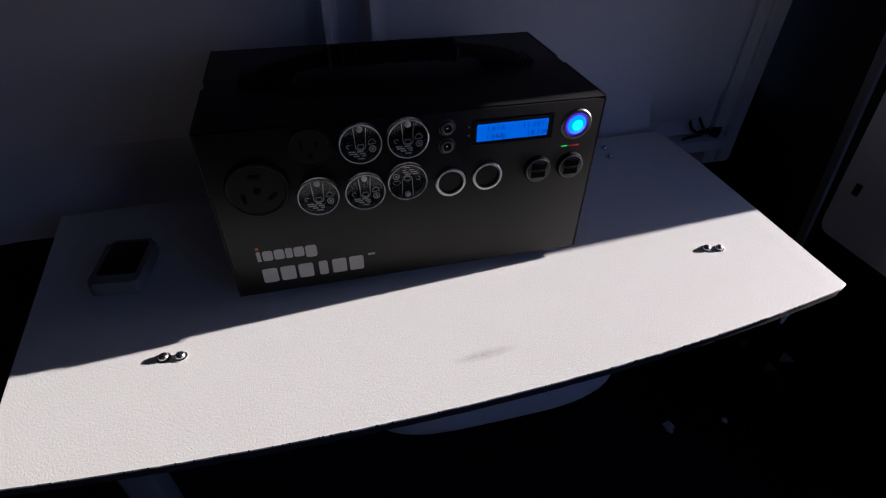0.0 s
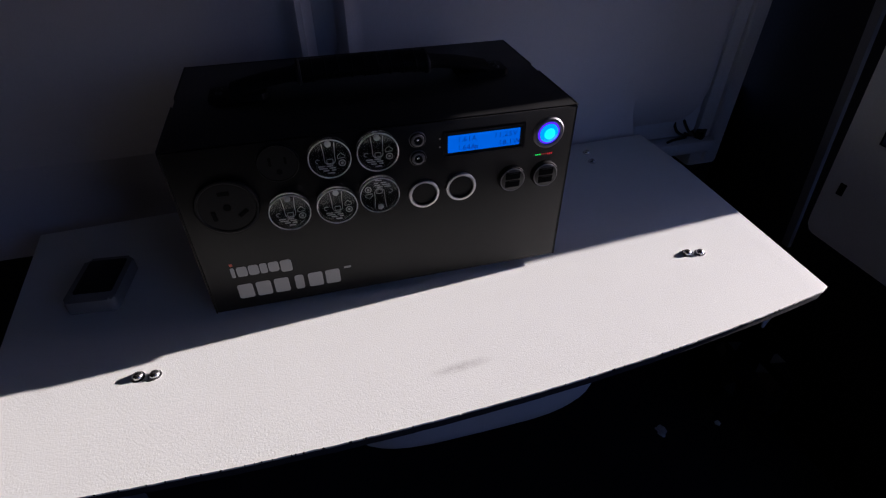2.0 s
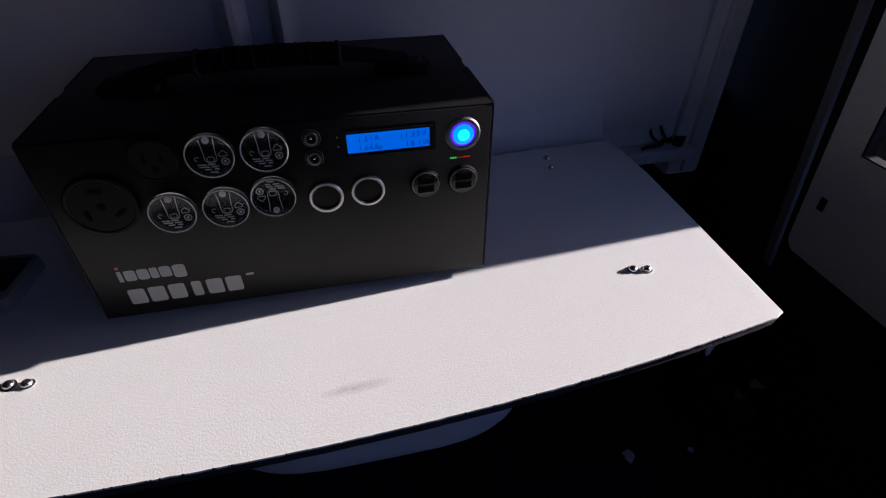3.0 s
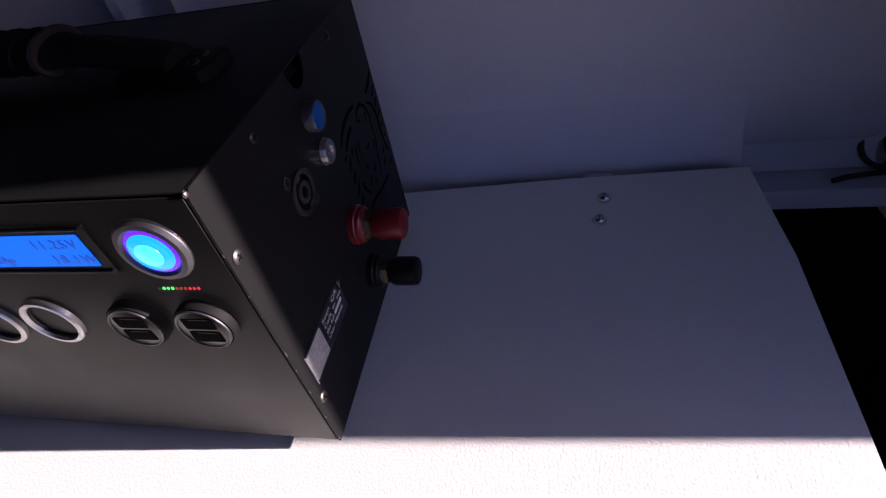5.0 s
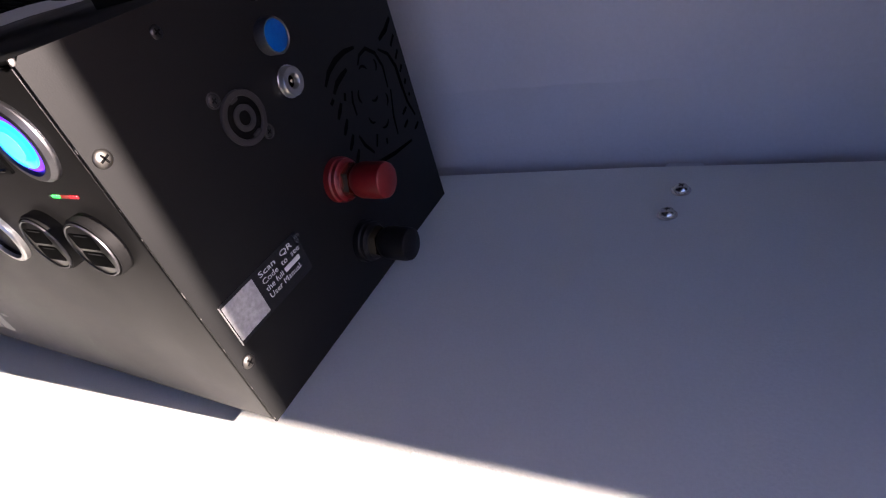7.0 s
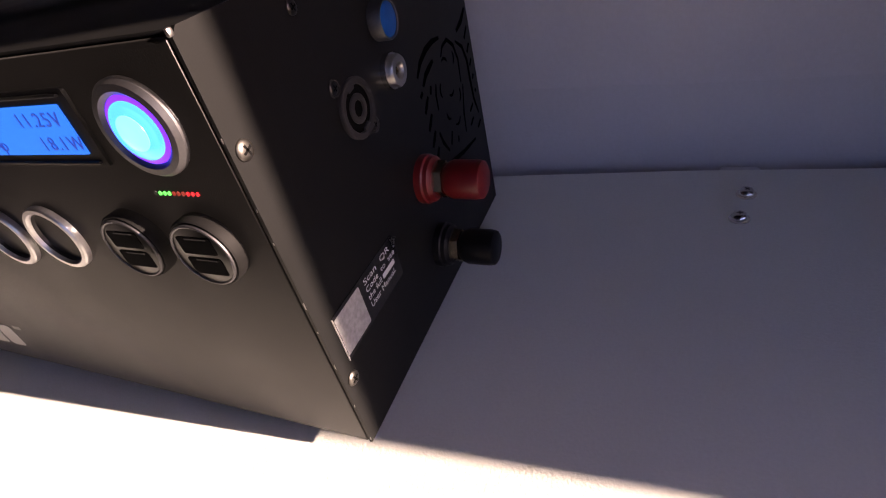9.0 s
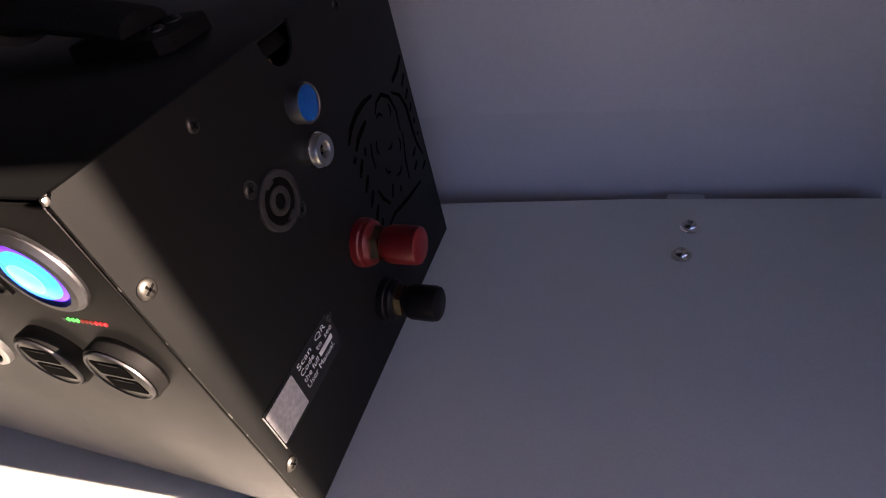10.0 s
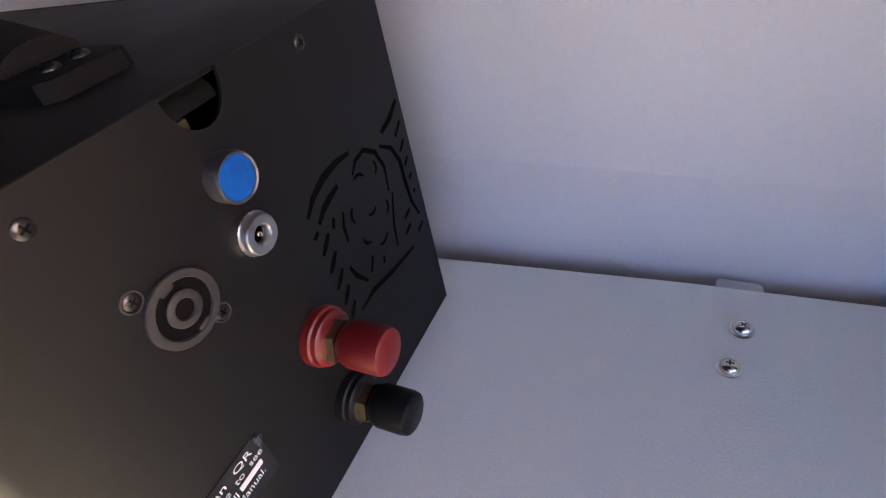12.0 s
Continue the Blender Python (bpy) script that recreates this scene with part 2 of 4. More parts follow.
def prism(outline, m, h0, h1, bevel=0.0):
    """An outline of (u, v) raised from h0 to h1 along the z axis of m."""
    bm = bmesh.new()
    low = [bm.verts.new((u, v, h0)) for u, v in outline]
    high = [bm.verts.new((u, v, h1)) for u, v in outline]
    n = len(outline)
    bm.faces.new(low[::-1])
    top = bm.faces.new(high)
    for i in range(n):
        bm.faces.new((low[i], low[(i + 1) % n], high[(i + 1) % n], high[i]))
    if bevel:
        bmesh.ops.bevel(bm, geom=list(top.edges), offset=bevel, segments=2, profile=0.5, affect="EDGES")
    bmesh.ops.transform(bm, matrix=m, verts=bm.verts[:])
    return bm


def rounded(w, h, r, n=5):
    pts = []
    for cx, cy, a0 in ((w / 2 - r, h / 2 - r, 0), (-w / 2 + r, h / 2 - r, 90), (-w / 2 + r, -h / 2 + r, 180), (w / 2 - r, -h / 2 + r, 270)):
        for i in range(n + 1):
            a = radians(a0 + 90 * i / n)
            pts.append((cx + r * math.cos(a), cy + r * math.sin(a)))
    return pts


def tube(points, radius, seg=10, flat=1.0):
    """A round cord along points."""
    bm = bmesh.new()
    rings = []
    pts = [Vector(p) for p in points]
    side = None
    for i, p in enumerate(pts):
        d = (pts[min(i + 1, len(pts) - 1)] - pts[max(i - 1, 0)]).normalized()
        ref = Vector((0, 0, 1)) if abs(d.z) < 0.95 else Vector((1, 0, 0))
        if side is None:
            side = d.cross(ref).normalized()
        side = (side - d * side.dot(d)).normalized()
        up = side.cross(d)
        rings.append([bm.verts.new(p + radius * (math.cos(a) * side + flat * math.sin(a) * up)) for a in (2 * math.pi * k / seg for k in range(seg))])
    for a, b in zip(rings, rings[1:]):
        for k in range(seg):
            bm.faces.new((a[k], a[(k + 1) % seg], b[(k + 1) % seg], b[k]))
    bm.faces.new(rings[0][::-1])
    bm.faces.new(rings[-1])
    return bm


def lettering(text, size, m, depth=0.00015, spacing=1.0, width=None):
    """The words as a bmesh, with the left end of their base line at m."""
    cu = bpy.data.curves.new("words", "FONT")
    cu.body = text
    cu.size = size
    cu.extrude = depth
    cu.space_character = spacing
    cu.resolution_u = 3
    tmp = new("words", cu)
    bpy.context.view_layer.update()
    me = bpy.data.meshes.new_from_object(tmp)
    bm = bmesh.new()
    bm.from_mesh(me)
    bpy.data.objects.remove(tmp)
    bpy.data.curves.remove(cu)
    bpy.data.meshes.remove(me)
    if width:
        x1 = max(v.co.x for v in bm.verts)
        for v in bm.verts:
            v.co.x *= width / x1
    bmesh.ops.transform(bm, matrix=m, verts=bm.verts[:])
    return bm


def on_front(x, z, y=0.0):
    """Local z points out of the front, local y up."""
    return Matrix.Translation((x, y, z)) @ Matrix.Rotation(radians(90), 4, "X")


def on_side(y, z, x=0.178, turn=0):
    """Local z points out of the right side, local x towards the back, local y up."""
    return Matrix.Translation((x, y, z)) @ Matrix(((0, 0, 1, 0), (1, 0, 0, 0), (0, 1, 0, 0), (0, 0, 0, 1))) @ Matrix.Rotation(radians(turn), 4, "Z")


# ---- setting ----
FLOOR_Z = -0.46
whole("floor", block(-1.4, 2.4, -1.5, 0.9, FLOOR_Z - 0.05, FLOOR_Z), M_floor, "black rubber floor covering of the van", "floor", kind="structure")
# Unseen ceiling and left wall, added dark to hold back stray light.
whole("ceiling", block(-1.24, 1.28, -1.5, 0.5, 1.15, 1.19), M_unseen, "unseen dark ceiling that limits stray light", "ceiling", kind="structure")
whole("wall_left", block(-1.24, -1.2, -1.5, 0.5, FLOOR_Z, 1.15), M_unseen, "unseen dark left wall that limits stray light", "wall", kind="structure")
# unseen wall behind the camera; its opening is added for blue sky fill
whole("wall_front", block(-1.2, 0.50, -1.44, -1.4, FLOOR_Z, 1.15), M_unseen, "unseen dark front wall beside an added sky opening", "wall", kind="structure")
whole("wall_front", block(0.502, 1.20, -1.44, -1.4, FLOOR_Z, 0.0), M_unseen, "unseen dark low wall under the added sky opening", "wall", kind="structure")


def back_wall():
    """Pressed wall panel with two upright ridges and a channel between them."""
    plan = [(-1.2, 0.280), (-0.075, 0.280), (-0.066, 0.278), (-0.060, 0.271), (-0.053, 0.268), (-0.046, 0.271), (-0.041, 0.284), (-0.034, 0.290),
            (-0.018, 0.290), (-0.008, 0.285), (-0.003, 0.273), (0.004, 0.269), (0.010, 0.272), (0.016, 0.278), (0.026, 0.280), (0.566, 0.280), (0.578, 0.283), (0.584, 0.290)]
    rows = [(-0.012, 0.014), (-0.006, 0.011), (0.0, 0.008), (0.008, 0.007), (0.018, 0.0055), (0.030, 0.004), (0.046, 0.0), (0.056, -0.0001), (0.070, -0.0002), (0.100, -0.0004), (0.40, -0.002), (1.15, -0.010)]
    bm = bmesh.new()
    grid = []
    for z, dy in rows:
        line = []
        for x, y in plan:
            # the panel's lower right corner is rounded
            if x > 0.5 and z < 0.036:
                x = 0.5 + (x - 0.5) * (1 - 0.42 * ((0.036 - z) / 0.048) ** 2.2)
            line.append(bm.verts.new((x, y + dy, z)))
        grid.append(line)
    for a, b in zip(grid, grid[1:]):
        for i in range(len(plan) - 1):
            bm.faces.new((a[i], a[i + 1], b[i + 1], b[i]))
    ext = bmesh.ops.extrude_face_region(bm, geom=bm.faces[:])
    bmesh.ops.translate(bm, verts=[v for v in ext["geom"] if isinstance(v, bmesh.types.BMVert)], vec=(0, 0.03, 0))
    return whole("wall_back", bm, M_wall, "pale grey van wall panel with two upright pressed ribs", "wall", kind="structure")


back_wall()


def wall_foot():
    """Smooth white sill that rolls from the wall down behind the shelf."""
    prof = [(0.2812, 0.0540), (0.2804, 0.0500), (0.2798, 0.0460), (0.2787, 0.037), (0.2774, 0.028), (0.2747, 0.019), (0.2708, 0.012), (0.2655, 0.004), (0.259, -0.004), (0.254, -0.010), (0.249, -0.018), (0.248, -0.03), (0.250, -0.05), (0.30, -0.05), (0.305, 0.0540)]
    bm = bmesh.new()
    rows = []
    n = 110
    for i in range(n + 1):
        x = -0.60 + (0.442 + 0.60) * i / n
        rows.append([bm.verts.new((x, y + 0.0002 * noise.noise((x * 16, z * 30, 5)) + max(0.0, 1 - max(z, 0) / 0.05) * (0.0034 * noise.noise((x * 22, z * 45, 0)) + 0.0012 * noise.noise((x * 55, z * 90, 2)) + 0.012 * (x - 0.2) / 0.5), z + 0.0015 * noise.noise((x * 14, 3, z * 20)))) for y, z in prof])
    m = len(prof)
    for a, b in zip(rows, rows[1:]):
        for k in range(m):
            bm.faces.new((a[k], a[(k + 1) % m], b[(k + 1) % m], b[k]))
    bm.faces.new(rows[0])
    bm.faces.new(rows[-1][::-1])
    return whole("trim", bm, M_wall, "smooth white painted sill along the foot of the wall", "trim", kind="structure")


wall_foot()
whole("trim", block(0.584, 0.646, 0.284, 0.330, -0.10, 1.15, 0.008), M_pillar, "grey upright trim strip at the end of the wall panel", "trim", kind="structure")
whole("trim", tube([(0.613, 0.2845, -0.09), (0.612, 0.2835, 0.0), (0.610, 0.2835, 0.2), (0.608, 0.2835, 1.14)], 0.0065, 10, 0.6), M_pillar, "rounded pressed ridge down the grey trim strip", "trim", kind="structure")
# Black sheet stands in for the dark opening beside the door.
whole("wall_right", block(0.646, 2.0, 0.46, 0.50, FLOOR_Z, 1.15), M_dark, "black sheet standing in the dark door recess", "wall", kind="structure")
whole("wall_lower", block(-1.2, 0.70, 0.345, 0.385, FLOOR_Z, 0.02), M_dark, "dark lower van wall below the shelf", "wall", kind="structure")
whole("wall_recess", block(0.444, 0.5835, 0.2925, 0.344, -0.0395, 0.060, 0.003), M_metal_white, "white painted metal behind the ledge", "wall", kind="structure")
whole("ledge", block(0.458, 0.610, 0.266, 0.345, -0.062, -0.040, 0.004), M_metal_white, "white painted metal ledge beside the shelf", "ledge", kind="structure")


def door():
    """Grey door panel beside the shelf with an opening added for the sun, a black kick panel and a grey seal."""
    d = thing("door_1", (0.67, -0.2, FLOOR_Z), "grey van door panel with a black kick panel and grey rubber seal", "door", kind="structure")
    edge = lambda z: 0.0935 + 0.070 * z       # rear edge, leaning back a little
    inner = lambda z: 0.0535 + 0.050 * (z - 0.13)
    m = on_side(0, 0, 0.66)
    sheet = [(-0.45, -0.110), (edge(-0.11) - 0.014, -0.110), (edge(-0.11) - 0.006, -0.107), (edge(-0.10) - 0.001, -0.099), (edge(-0.09), -0.090), (edge(1.15), 1.15), (inner(1.15), 1.15), (inner(0.051), 0.051), (-0.45, 0.051)]
    part("panel", prism(sheet, m, 0, 0.012), M_door, d, smooth=False)
    # Unseen head and front post, added to cut skylight on the station's side.
    part("opening_head_block", prism([(-0.45, 0.345), (inner(0.345) - 0.0005, 0.345), (inner(1.15) - 0.0005, 1.15), (-0.45, 1.15)], m, 0, 0.012), M_door, d, smooth=False)
    part("opening_front_block", prism([(-0.45, 0.0515), (-0.150, 0.0515), (-0.150, 0.3445), (-0.45, 0.3445)], m, 0, 0.012), M_door, d, smooth=False)
    # Added black strip keeps the opening's sunlit edges from showing bright.
    edge_strip = [(-0.1495, 0.0515), (inner(0.0515) - 0.0005, 0.0515), (inner(0.3445) - 0.0005, 0.3445), (inner(0.3445) - 0.0035, 0.3445), (inner(0.0535) - 0.0035, 0.0535), (-0.1495, 0.0535)]
    part("dark_edge_strip", prism(edge_strip, m, -0.0015, 0.0135), M_dark, d, "black strip that hides the sunlit opening edge", smooth=False)
    part("kick_panel", block(0.664, 0.69, -0.45, 0.080, FLOOR_Z, -0.112, 0.004), M_dark, d, "black kick panel")
    part("slot", block(0.6580, 0.6615, 0.0595, 0.0690, -0.036, -0.018, 0.0008), M_void, d, "small dark slot")
    # Black sheet fills the dark gap between door and seal.
    part("recess_panel", block(0.705, 0.725, 0.082, 0.46, FLOOR_Z, 1.15), M_dark, d, "black sheet behind the gap beside the door")
    part("seal", prism([(0.0985, -0.16), (0.1115, -0.16), (0.1490, 0.22), (0.2350, 1.15), (0.2220, 1.15), (0.1360, 0.22)], m, 0.004, 0.012, 0.002), M_gadget, d, "grey rubber door seal")
    return d


def unseen_sun_wall():
    """Added unseen wall; its opening shapes low sun, its rear edge leans a little."""
    w = thing("unseen_sun_wall_1", (1.22, -0.3, FLOOR_Z), "unseen dark wall with an opening for the low sun", "window", kind="structure")
    lean = 0.050
    y_at = lambda z: 0.0915 + lean * (z - 0.274)
    part("rear_jamb", prism([(y_at(-0.46), -0.46), (0.5, -0.46), (0.5, 1.15), (y_at(1.15), 1.15)], on_side(0, 0, 1.20), 0, 0.03), M_unseen, w, smooth=False)
    part("sill_panel", block(1.20, 1.23, -1.44, y_at(0.12) - 0.001, FLOOR_Z, 0.12), M_unseen, w, smooth=False)
    part("header", block(1.20, 1.23, -1.44, y_at(0.62) - 0.001, 0.62, 1.15), M_unseen, w, smooth=False)
    part("front_jamb", block(1.20, 1.23, -1.44, -1.05, 0.121, 0.619), M_unseen, w, smooth=False)
    return w


unseen_sun_wall()
door()


def front_y(x):
    """The bowed front edge of the shelf."""
    return -0.1635 + 0.178 * (x + 0.06) ** 2


def shelf():
    s = thing("shelf", (0.03, 0.05, 0), "white painted wooden shelf board with a rough dark edge", "shelf")
    # outline: straight right and left ends, a slightly bowed front
    front = []
    n = 90
    for i in range(n + 1):
        x = -0.350 + (0.436 + 0.350) * i / n
        front.append((x, front_y(x) + 0.0006 * noise.noise((x * 160, 0, 0))))
    outline = front[:-1] + [(0.4375, -0.1165), (0.4430, 0.03), (0.4470, 0.15), (0.4430, 0.2495)] + [(0.30, 0.2430), (0.15, 0.2315), (-0.388, 0.202)]
    top = bmesh.new()
    a = [top.verts.new((x, y, -0.0022)) for x, y in outline]
    b = [top.verts.new((x, y, 0)) for x, y in outline]
    f = top.faces.new(b)
    top.faces.new(a[::-1])
    for i in range(len(outline)):
        j = (i + 1) % len(outline)
        top.faces.new((a[i], a[j], b[j], b[i]))
    bmesh.ops.bevel(top, geom=list(f.edges), offset=0.0008, segments=2, profile=0.5, affect="EDGES")
    part("painted_top", top, M_shelf, s, "white orange-peel paint", smooth=False)
    core = bmesh.new()
    cx, cy = 0.03, 0.04
    a = [core.verts.new((cx + (x - cx) * 0.997, cy + (y - cy) * 0.994, -0.012)) for x, y in outline]
    b = [core.verts.new((cx + (x - cx) * 0.997, cy + (y - cy) * 0.994, -0.0023)) for x, y in outline]
    core.faces.new(b)
    core.faces.new(a[::-1])
    for i in range(len(outline)):
        j = (i + 1) % len(outline)
        core.faces.new((a[i], a[j], b[j], b[i]))
    part("board", core, M_edge, s, "dark raw board edge")
    # crumbs and drips of paint on the top and along the front edge
    crumbs = bmesh.new()
    rnd = random.Random(4)
    for k in range(650):
        if k < 70:
            x = rnd.uniform(-0.345, 0.43)
            y = front_y(x) + rnd.uniform(-0.0003, 0.0008)
            r, st, z = rnd.uniform(0.0003, 0.0006), rnd.uniform(0.8, 1.6), rnd.uniform(-0.0004, 0.0)
        else:
            x, y, z = rnd.uniform(-0.34, 0.430), rnd.uniform(-0.135, 0.20), -0.00006
            if y < front_y(x) + 0.004:
                continue
            r, st = rnd.uniform(0.0002, 0.00045), rnd.uniform(1.0, 4.0)
        a = rnd.uniform(1.2, 1.9)
        m = Matrix.Translation((x, y, z)) @ Matrix.Rotation(a, 4, "Z") @ Matrix.Diagonal((r * st, r, r * 0.45, 1))
        bmesh.ops.create_icosphere(crumbs, subdivisions=1, radius=1, matrix=m)
    tagged(part("paint_crumbs", crumbs, M_shelf, s, "white crumbs and drips of paint"), kind="stuff")
    # Dark lumps along the front edge stand in for shading of paint drips.
    lumps = bmesh.new()
    for k in range(55):
        x = rnd.uniform(-0.345, 0.43)
        y = front_y(x)
        r = rnd.uniform(0.0004, 0.0011)
        bmesh.ops.create_icosphere(lumps, subdivisions=1, radius=1, matrix=Matrix.Translation((x, y + 0.0002, -0.001)) @ Matrix.Diagonal((r * rnd.uniform(0.8, 2), r * 0.8, 0.0013, 1)))
    tagged(part("edge_shade_lumps", lumps, M_edge, s, "dark lumps put in as the shade of paint drips"), kind="stuff")
    return s


shelf()

# ---- power station ----
W, XL, D, Z0, Z1 = 0.178, -0.1745, 0.1935, 0.009, 0.1815


def pan_screw(parent, m, r=0.0033, h=0.0018, name="screw", mat=None):
    s = part(name, lathe([(0, 0), (r, 0), (r, h * 0.35), (r * 0.86, h * 0.75), (r * 0.5, h), (0, h * 1.05)], m, 20), mat or M_chrome, parent)
    for turn in (0, 90):
        mm = m @ Matrix.Rotation(radians(turn + 20), 4, "Z")
        # Black bars stand in for the shade inside the cross recess.
        part("recess", prism([(-r * 0.55, -r * 0.12), (r * 0.55, -r * 0.12), (r * 0.55, r * 0.12), (-r * 0.55, r * 0.12)], mm, h * 0.7, h * 1.08), M_void, s)
    return s


def round_outlet(ps, x, z, capped, flip=False):
    """Round black mains outlet; most of them wear a clear plastic safety cap."""
    m = on_front(x, z)
    o = part("outlet", lathe([(0.0172, -0.001), (0.0172, 0.0022), (0.0162, 0.0030), (0.0158, 0.0024), (0, 0.0024)], m, 40), M_black, ps)
    for dx, w, h in ((-0.0062, 0.0022, 0.0075), (0.0062, 0.0019, 0.0062)):
        part("slot", prism(rounded(w, h, 0.0004, 2), m @ Matrix.Translation((dx, 0.002 * (-1 if flip else 1), 0)), 0.0018, 0.0027), M_void, o)
    part("slot", lathe([(0.0024, 0.0018), (0.0024, 0.0027), (0, 0.0027)], m @ Matrix.Translation((0, -0.0075 * (-1 if flip else 1), 0)), 14), M_void, o)
    if not capped:
        return o
    mm = m @ Matrix.Rotation(radians(180 if flip else 0), 4, "Z")
    # a shallow clear dish with a pull tab and moulded bars
    cap = part("clear_cap", lathe([(0.0, 0.0032), (0.0166, 0.0032), (0.0176, 0.0036), (0.0178, 0.0075), (0.0172, 0.0082), (0.0164, 0.0080), (0.0160, 0.0058), (0, 0.0056)], mm, 44), M_clear, o, "clear plastic safety cap")
    tab = []
    for i in range(13):
        a = math.pi * i / 12
        tab.append((-0.0044 * math.cos(a), -0.0018 - 0.0044 * math.sin(a)))
    tab = [(-0.0052, 0.0135), (-0.0044, 0.004)] + tab + [(0.0044, 0.004), (0.0052, 0.0135)]
    part("rim", tube([mm @ Vector((0.0173 * math.cos(a), 0.0173 * math.sin(a), 0.0081)) for a in (2 * math.pi * k / 40 for k in range(41))], 0.00055, 6), M_mould, cap)
    part("tab_edge", tube([mm @ Vector((u, v, 0.0060)) for u, v in tab], 0.00030, 6), M_mould, cap)
    part("tab_hinge", lathe([(0.0026, 0.0056), (0.0026, 0.0070), (0.002, 0.0074), (0, 0.0074)], mm @ Matrix.Translation((0, 0.0128, 0)), 14), M_mould, cap)
    for u, v, w in ((-0.0075, -0.0072, 0.0060), (-0.0006, -0.0074, 0.0056), (-0.0062, -0.0092, 0.0072), (0.0014, -0.0094, 0.0052), (-0.0040, -0.0114, 0.0050), (0.0024, -0.0115, 0.0036), (0.0, -0.0140, 0.0058)):
        part("moulded_bar", prism(rounded(w, 0.0009, 0.0003, 2), mm @ Matrix.Translation((u, v, 0)) @ Matrix.Rotation(radians(4 * math.sin(90 * u + 50 * v)), 4, "Z"), 0.0055, 0.0061), M_mould, cap)
    foot = rounded(0.0050, 0.0040, 0.0010, 3)
    part("tab_foot", tube([mm @ Vector((u, v - 0.0030, 0.0061)) for u, v in foot + foot[:1]], 0.00028, 5), M_mould, cap)
    part("moulded_ring", lathe([(0.0022, 0.0056), (0.0024, 0.0062), (0.0030, 0.0062), (0.0031, 0.0056)], mm @ Matrix.Translation((0.0098, -0.0058, 0)), 18), M_mould, cap)
    part("moulded_dot", lathe([(0.0012, 0.0056), (0.0012, 0.0061), (0, 0.0061)], mm @ Matrix.Translation((0.0098, -0.0058, 0)), 10), M_mould, cap)
    tri = [(0.0066, -0.0014), (0.0122, -0.0010), (0.0128, 0.0006), (0.0094, 0.0036), (0.0064, 0.0008)]
    part("moulded_arrow", tube([mm @ Vector((u, v, 0.0058)) for u, v in tri + tri[:1]], 0.00030, 5), M_mould, cap)
    part("moulded_hook", tube([mm @ Vector((-0.0098 + 0.0018 * math.cos(a), -0.0022 + 0.0018 * math.sin(a), 0.0058)) for a in (radians(k) for k in range(30, 300, 30))], 0.00030, 5), M_mould, cap)
    return o


def twist_lock(ps, x, z):
    m = on_front(x, z)
    o = part("twist_lock_outlet", lathe([(0.0262, -0.001), (0.0262, 0.0030), (0.0250, 0.0042), (0.0236, 0.0042), (0.0228, 0.0034), (0, 0.0034)], m, 48), M_black, ps, "large black three-slot outlet")
    for a in (90, 210, 330):
        mm = m @ Matrix.Rotation(radians(a), 4, "Z") @ Matrix.Translation((0.0135, 0, 0)) @ Matrix.Rotation(radians(90 if a == 90 else 65), 4, "Z")
        part("slot", prism(rounded(0.0095, 0.0036, 0.0006, 2), mm, 0.0030, 0.0038), M_void, o)
    part("slot", lathe([(0.0032, 0.0030), (0.0032, 0.0038), (0, 0.0038)], m, 16), M_void, o)
    return o


def dc_socket(ps, x, z):
    m = on_front(x, z)
    s = part("dc_socket", lathe([(0.0115, 0.0014), (0.0112, 0.0002), (0.0104, -0.0012), (0.0086, -0.0026), (0.0058, -0.0036), (0.0026, -0.0041), (0, -0.0042)], m, 40), M_usb, ps, "black round power socket with a glossy cap")
    part("ring", lathe([(0.0144, 0.0), (0.0144, 0.0020), (0.0138, 0.0027), (0.0123, 0.0028), (0.0115, 0.0016), (0.0115, -0.001)], m, 48), M_silver, s, "silver ring")
    return s


def usb_port(ps, x, z):
    m = on_front(x, z)
    u = part("usb_port", lathe([(0.0133, -0.001), (0.0134, 0.0040), (0.0129, 0.0050), (0.0120, 0.0050), (0.0118, 0.003)], m, 40), M_matte, ps, "black round double charging port")
    part("face", lathe([(0.0121, 0.003), (0.0121, 0.0052), (0.0114, 0.0056), (0, 0.0056)], m, 40), M_usb, u, "glossy dark face")
    part("rim", lathe([(0.0121, 0.0052), (0.0121, 0.0058), (0.0116, 0.0060), (0.0111, 0.0057)], m, 40), M_ring, u)
    for v in (0.0042, -0.0042):
        p = part("port", prism(rounded(0.0146, 0.0070, 0.0009, 2), m @ Matrix.Translation((0, v, 0)), 0.0046, 0.0058), M_void, u)
        part("contact_tongue", prism(rounded(0.0092, 0.0005, 0.0002, 2), m @ Matrix.Translation((0.001, v + 0.0027, 0)), 0.0056, 0.0060), M_grey_ring, p)
    return u


def small_jack(ps, x, z):
    m = on_front(x, z)
    j = part("barrel_jack", lathe([(0.0074, 0), (0.0074, 0.0016), (0.0066, 0.0022), (0.0058, 0.0022), (0.0056, 0.0034), (0.0040, 0.0036), (0.0036, 0.0030), (0.0034, -0.006), (0, -0.006)], m, 28), M_ring, ps, "nickel barrel jack")
    part("pin", lathe([(0.0011, -0.006), (0.0011, 0.0018), (0, 0.0024)], m, 10), M_chrome, j)
    part("insulator", lathe([(0.0070, 0.0018), (0.0068, 0.0026), (0.0060, 0.0026), (0.0058, 0.0018)], m, 28), M_black, j)
    return j


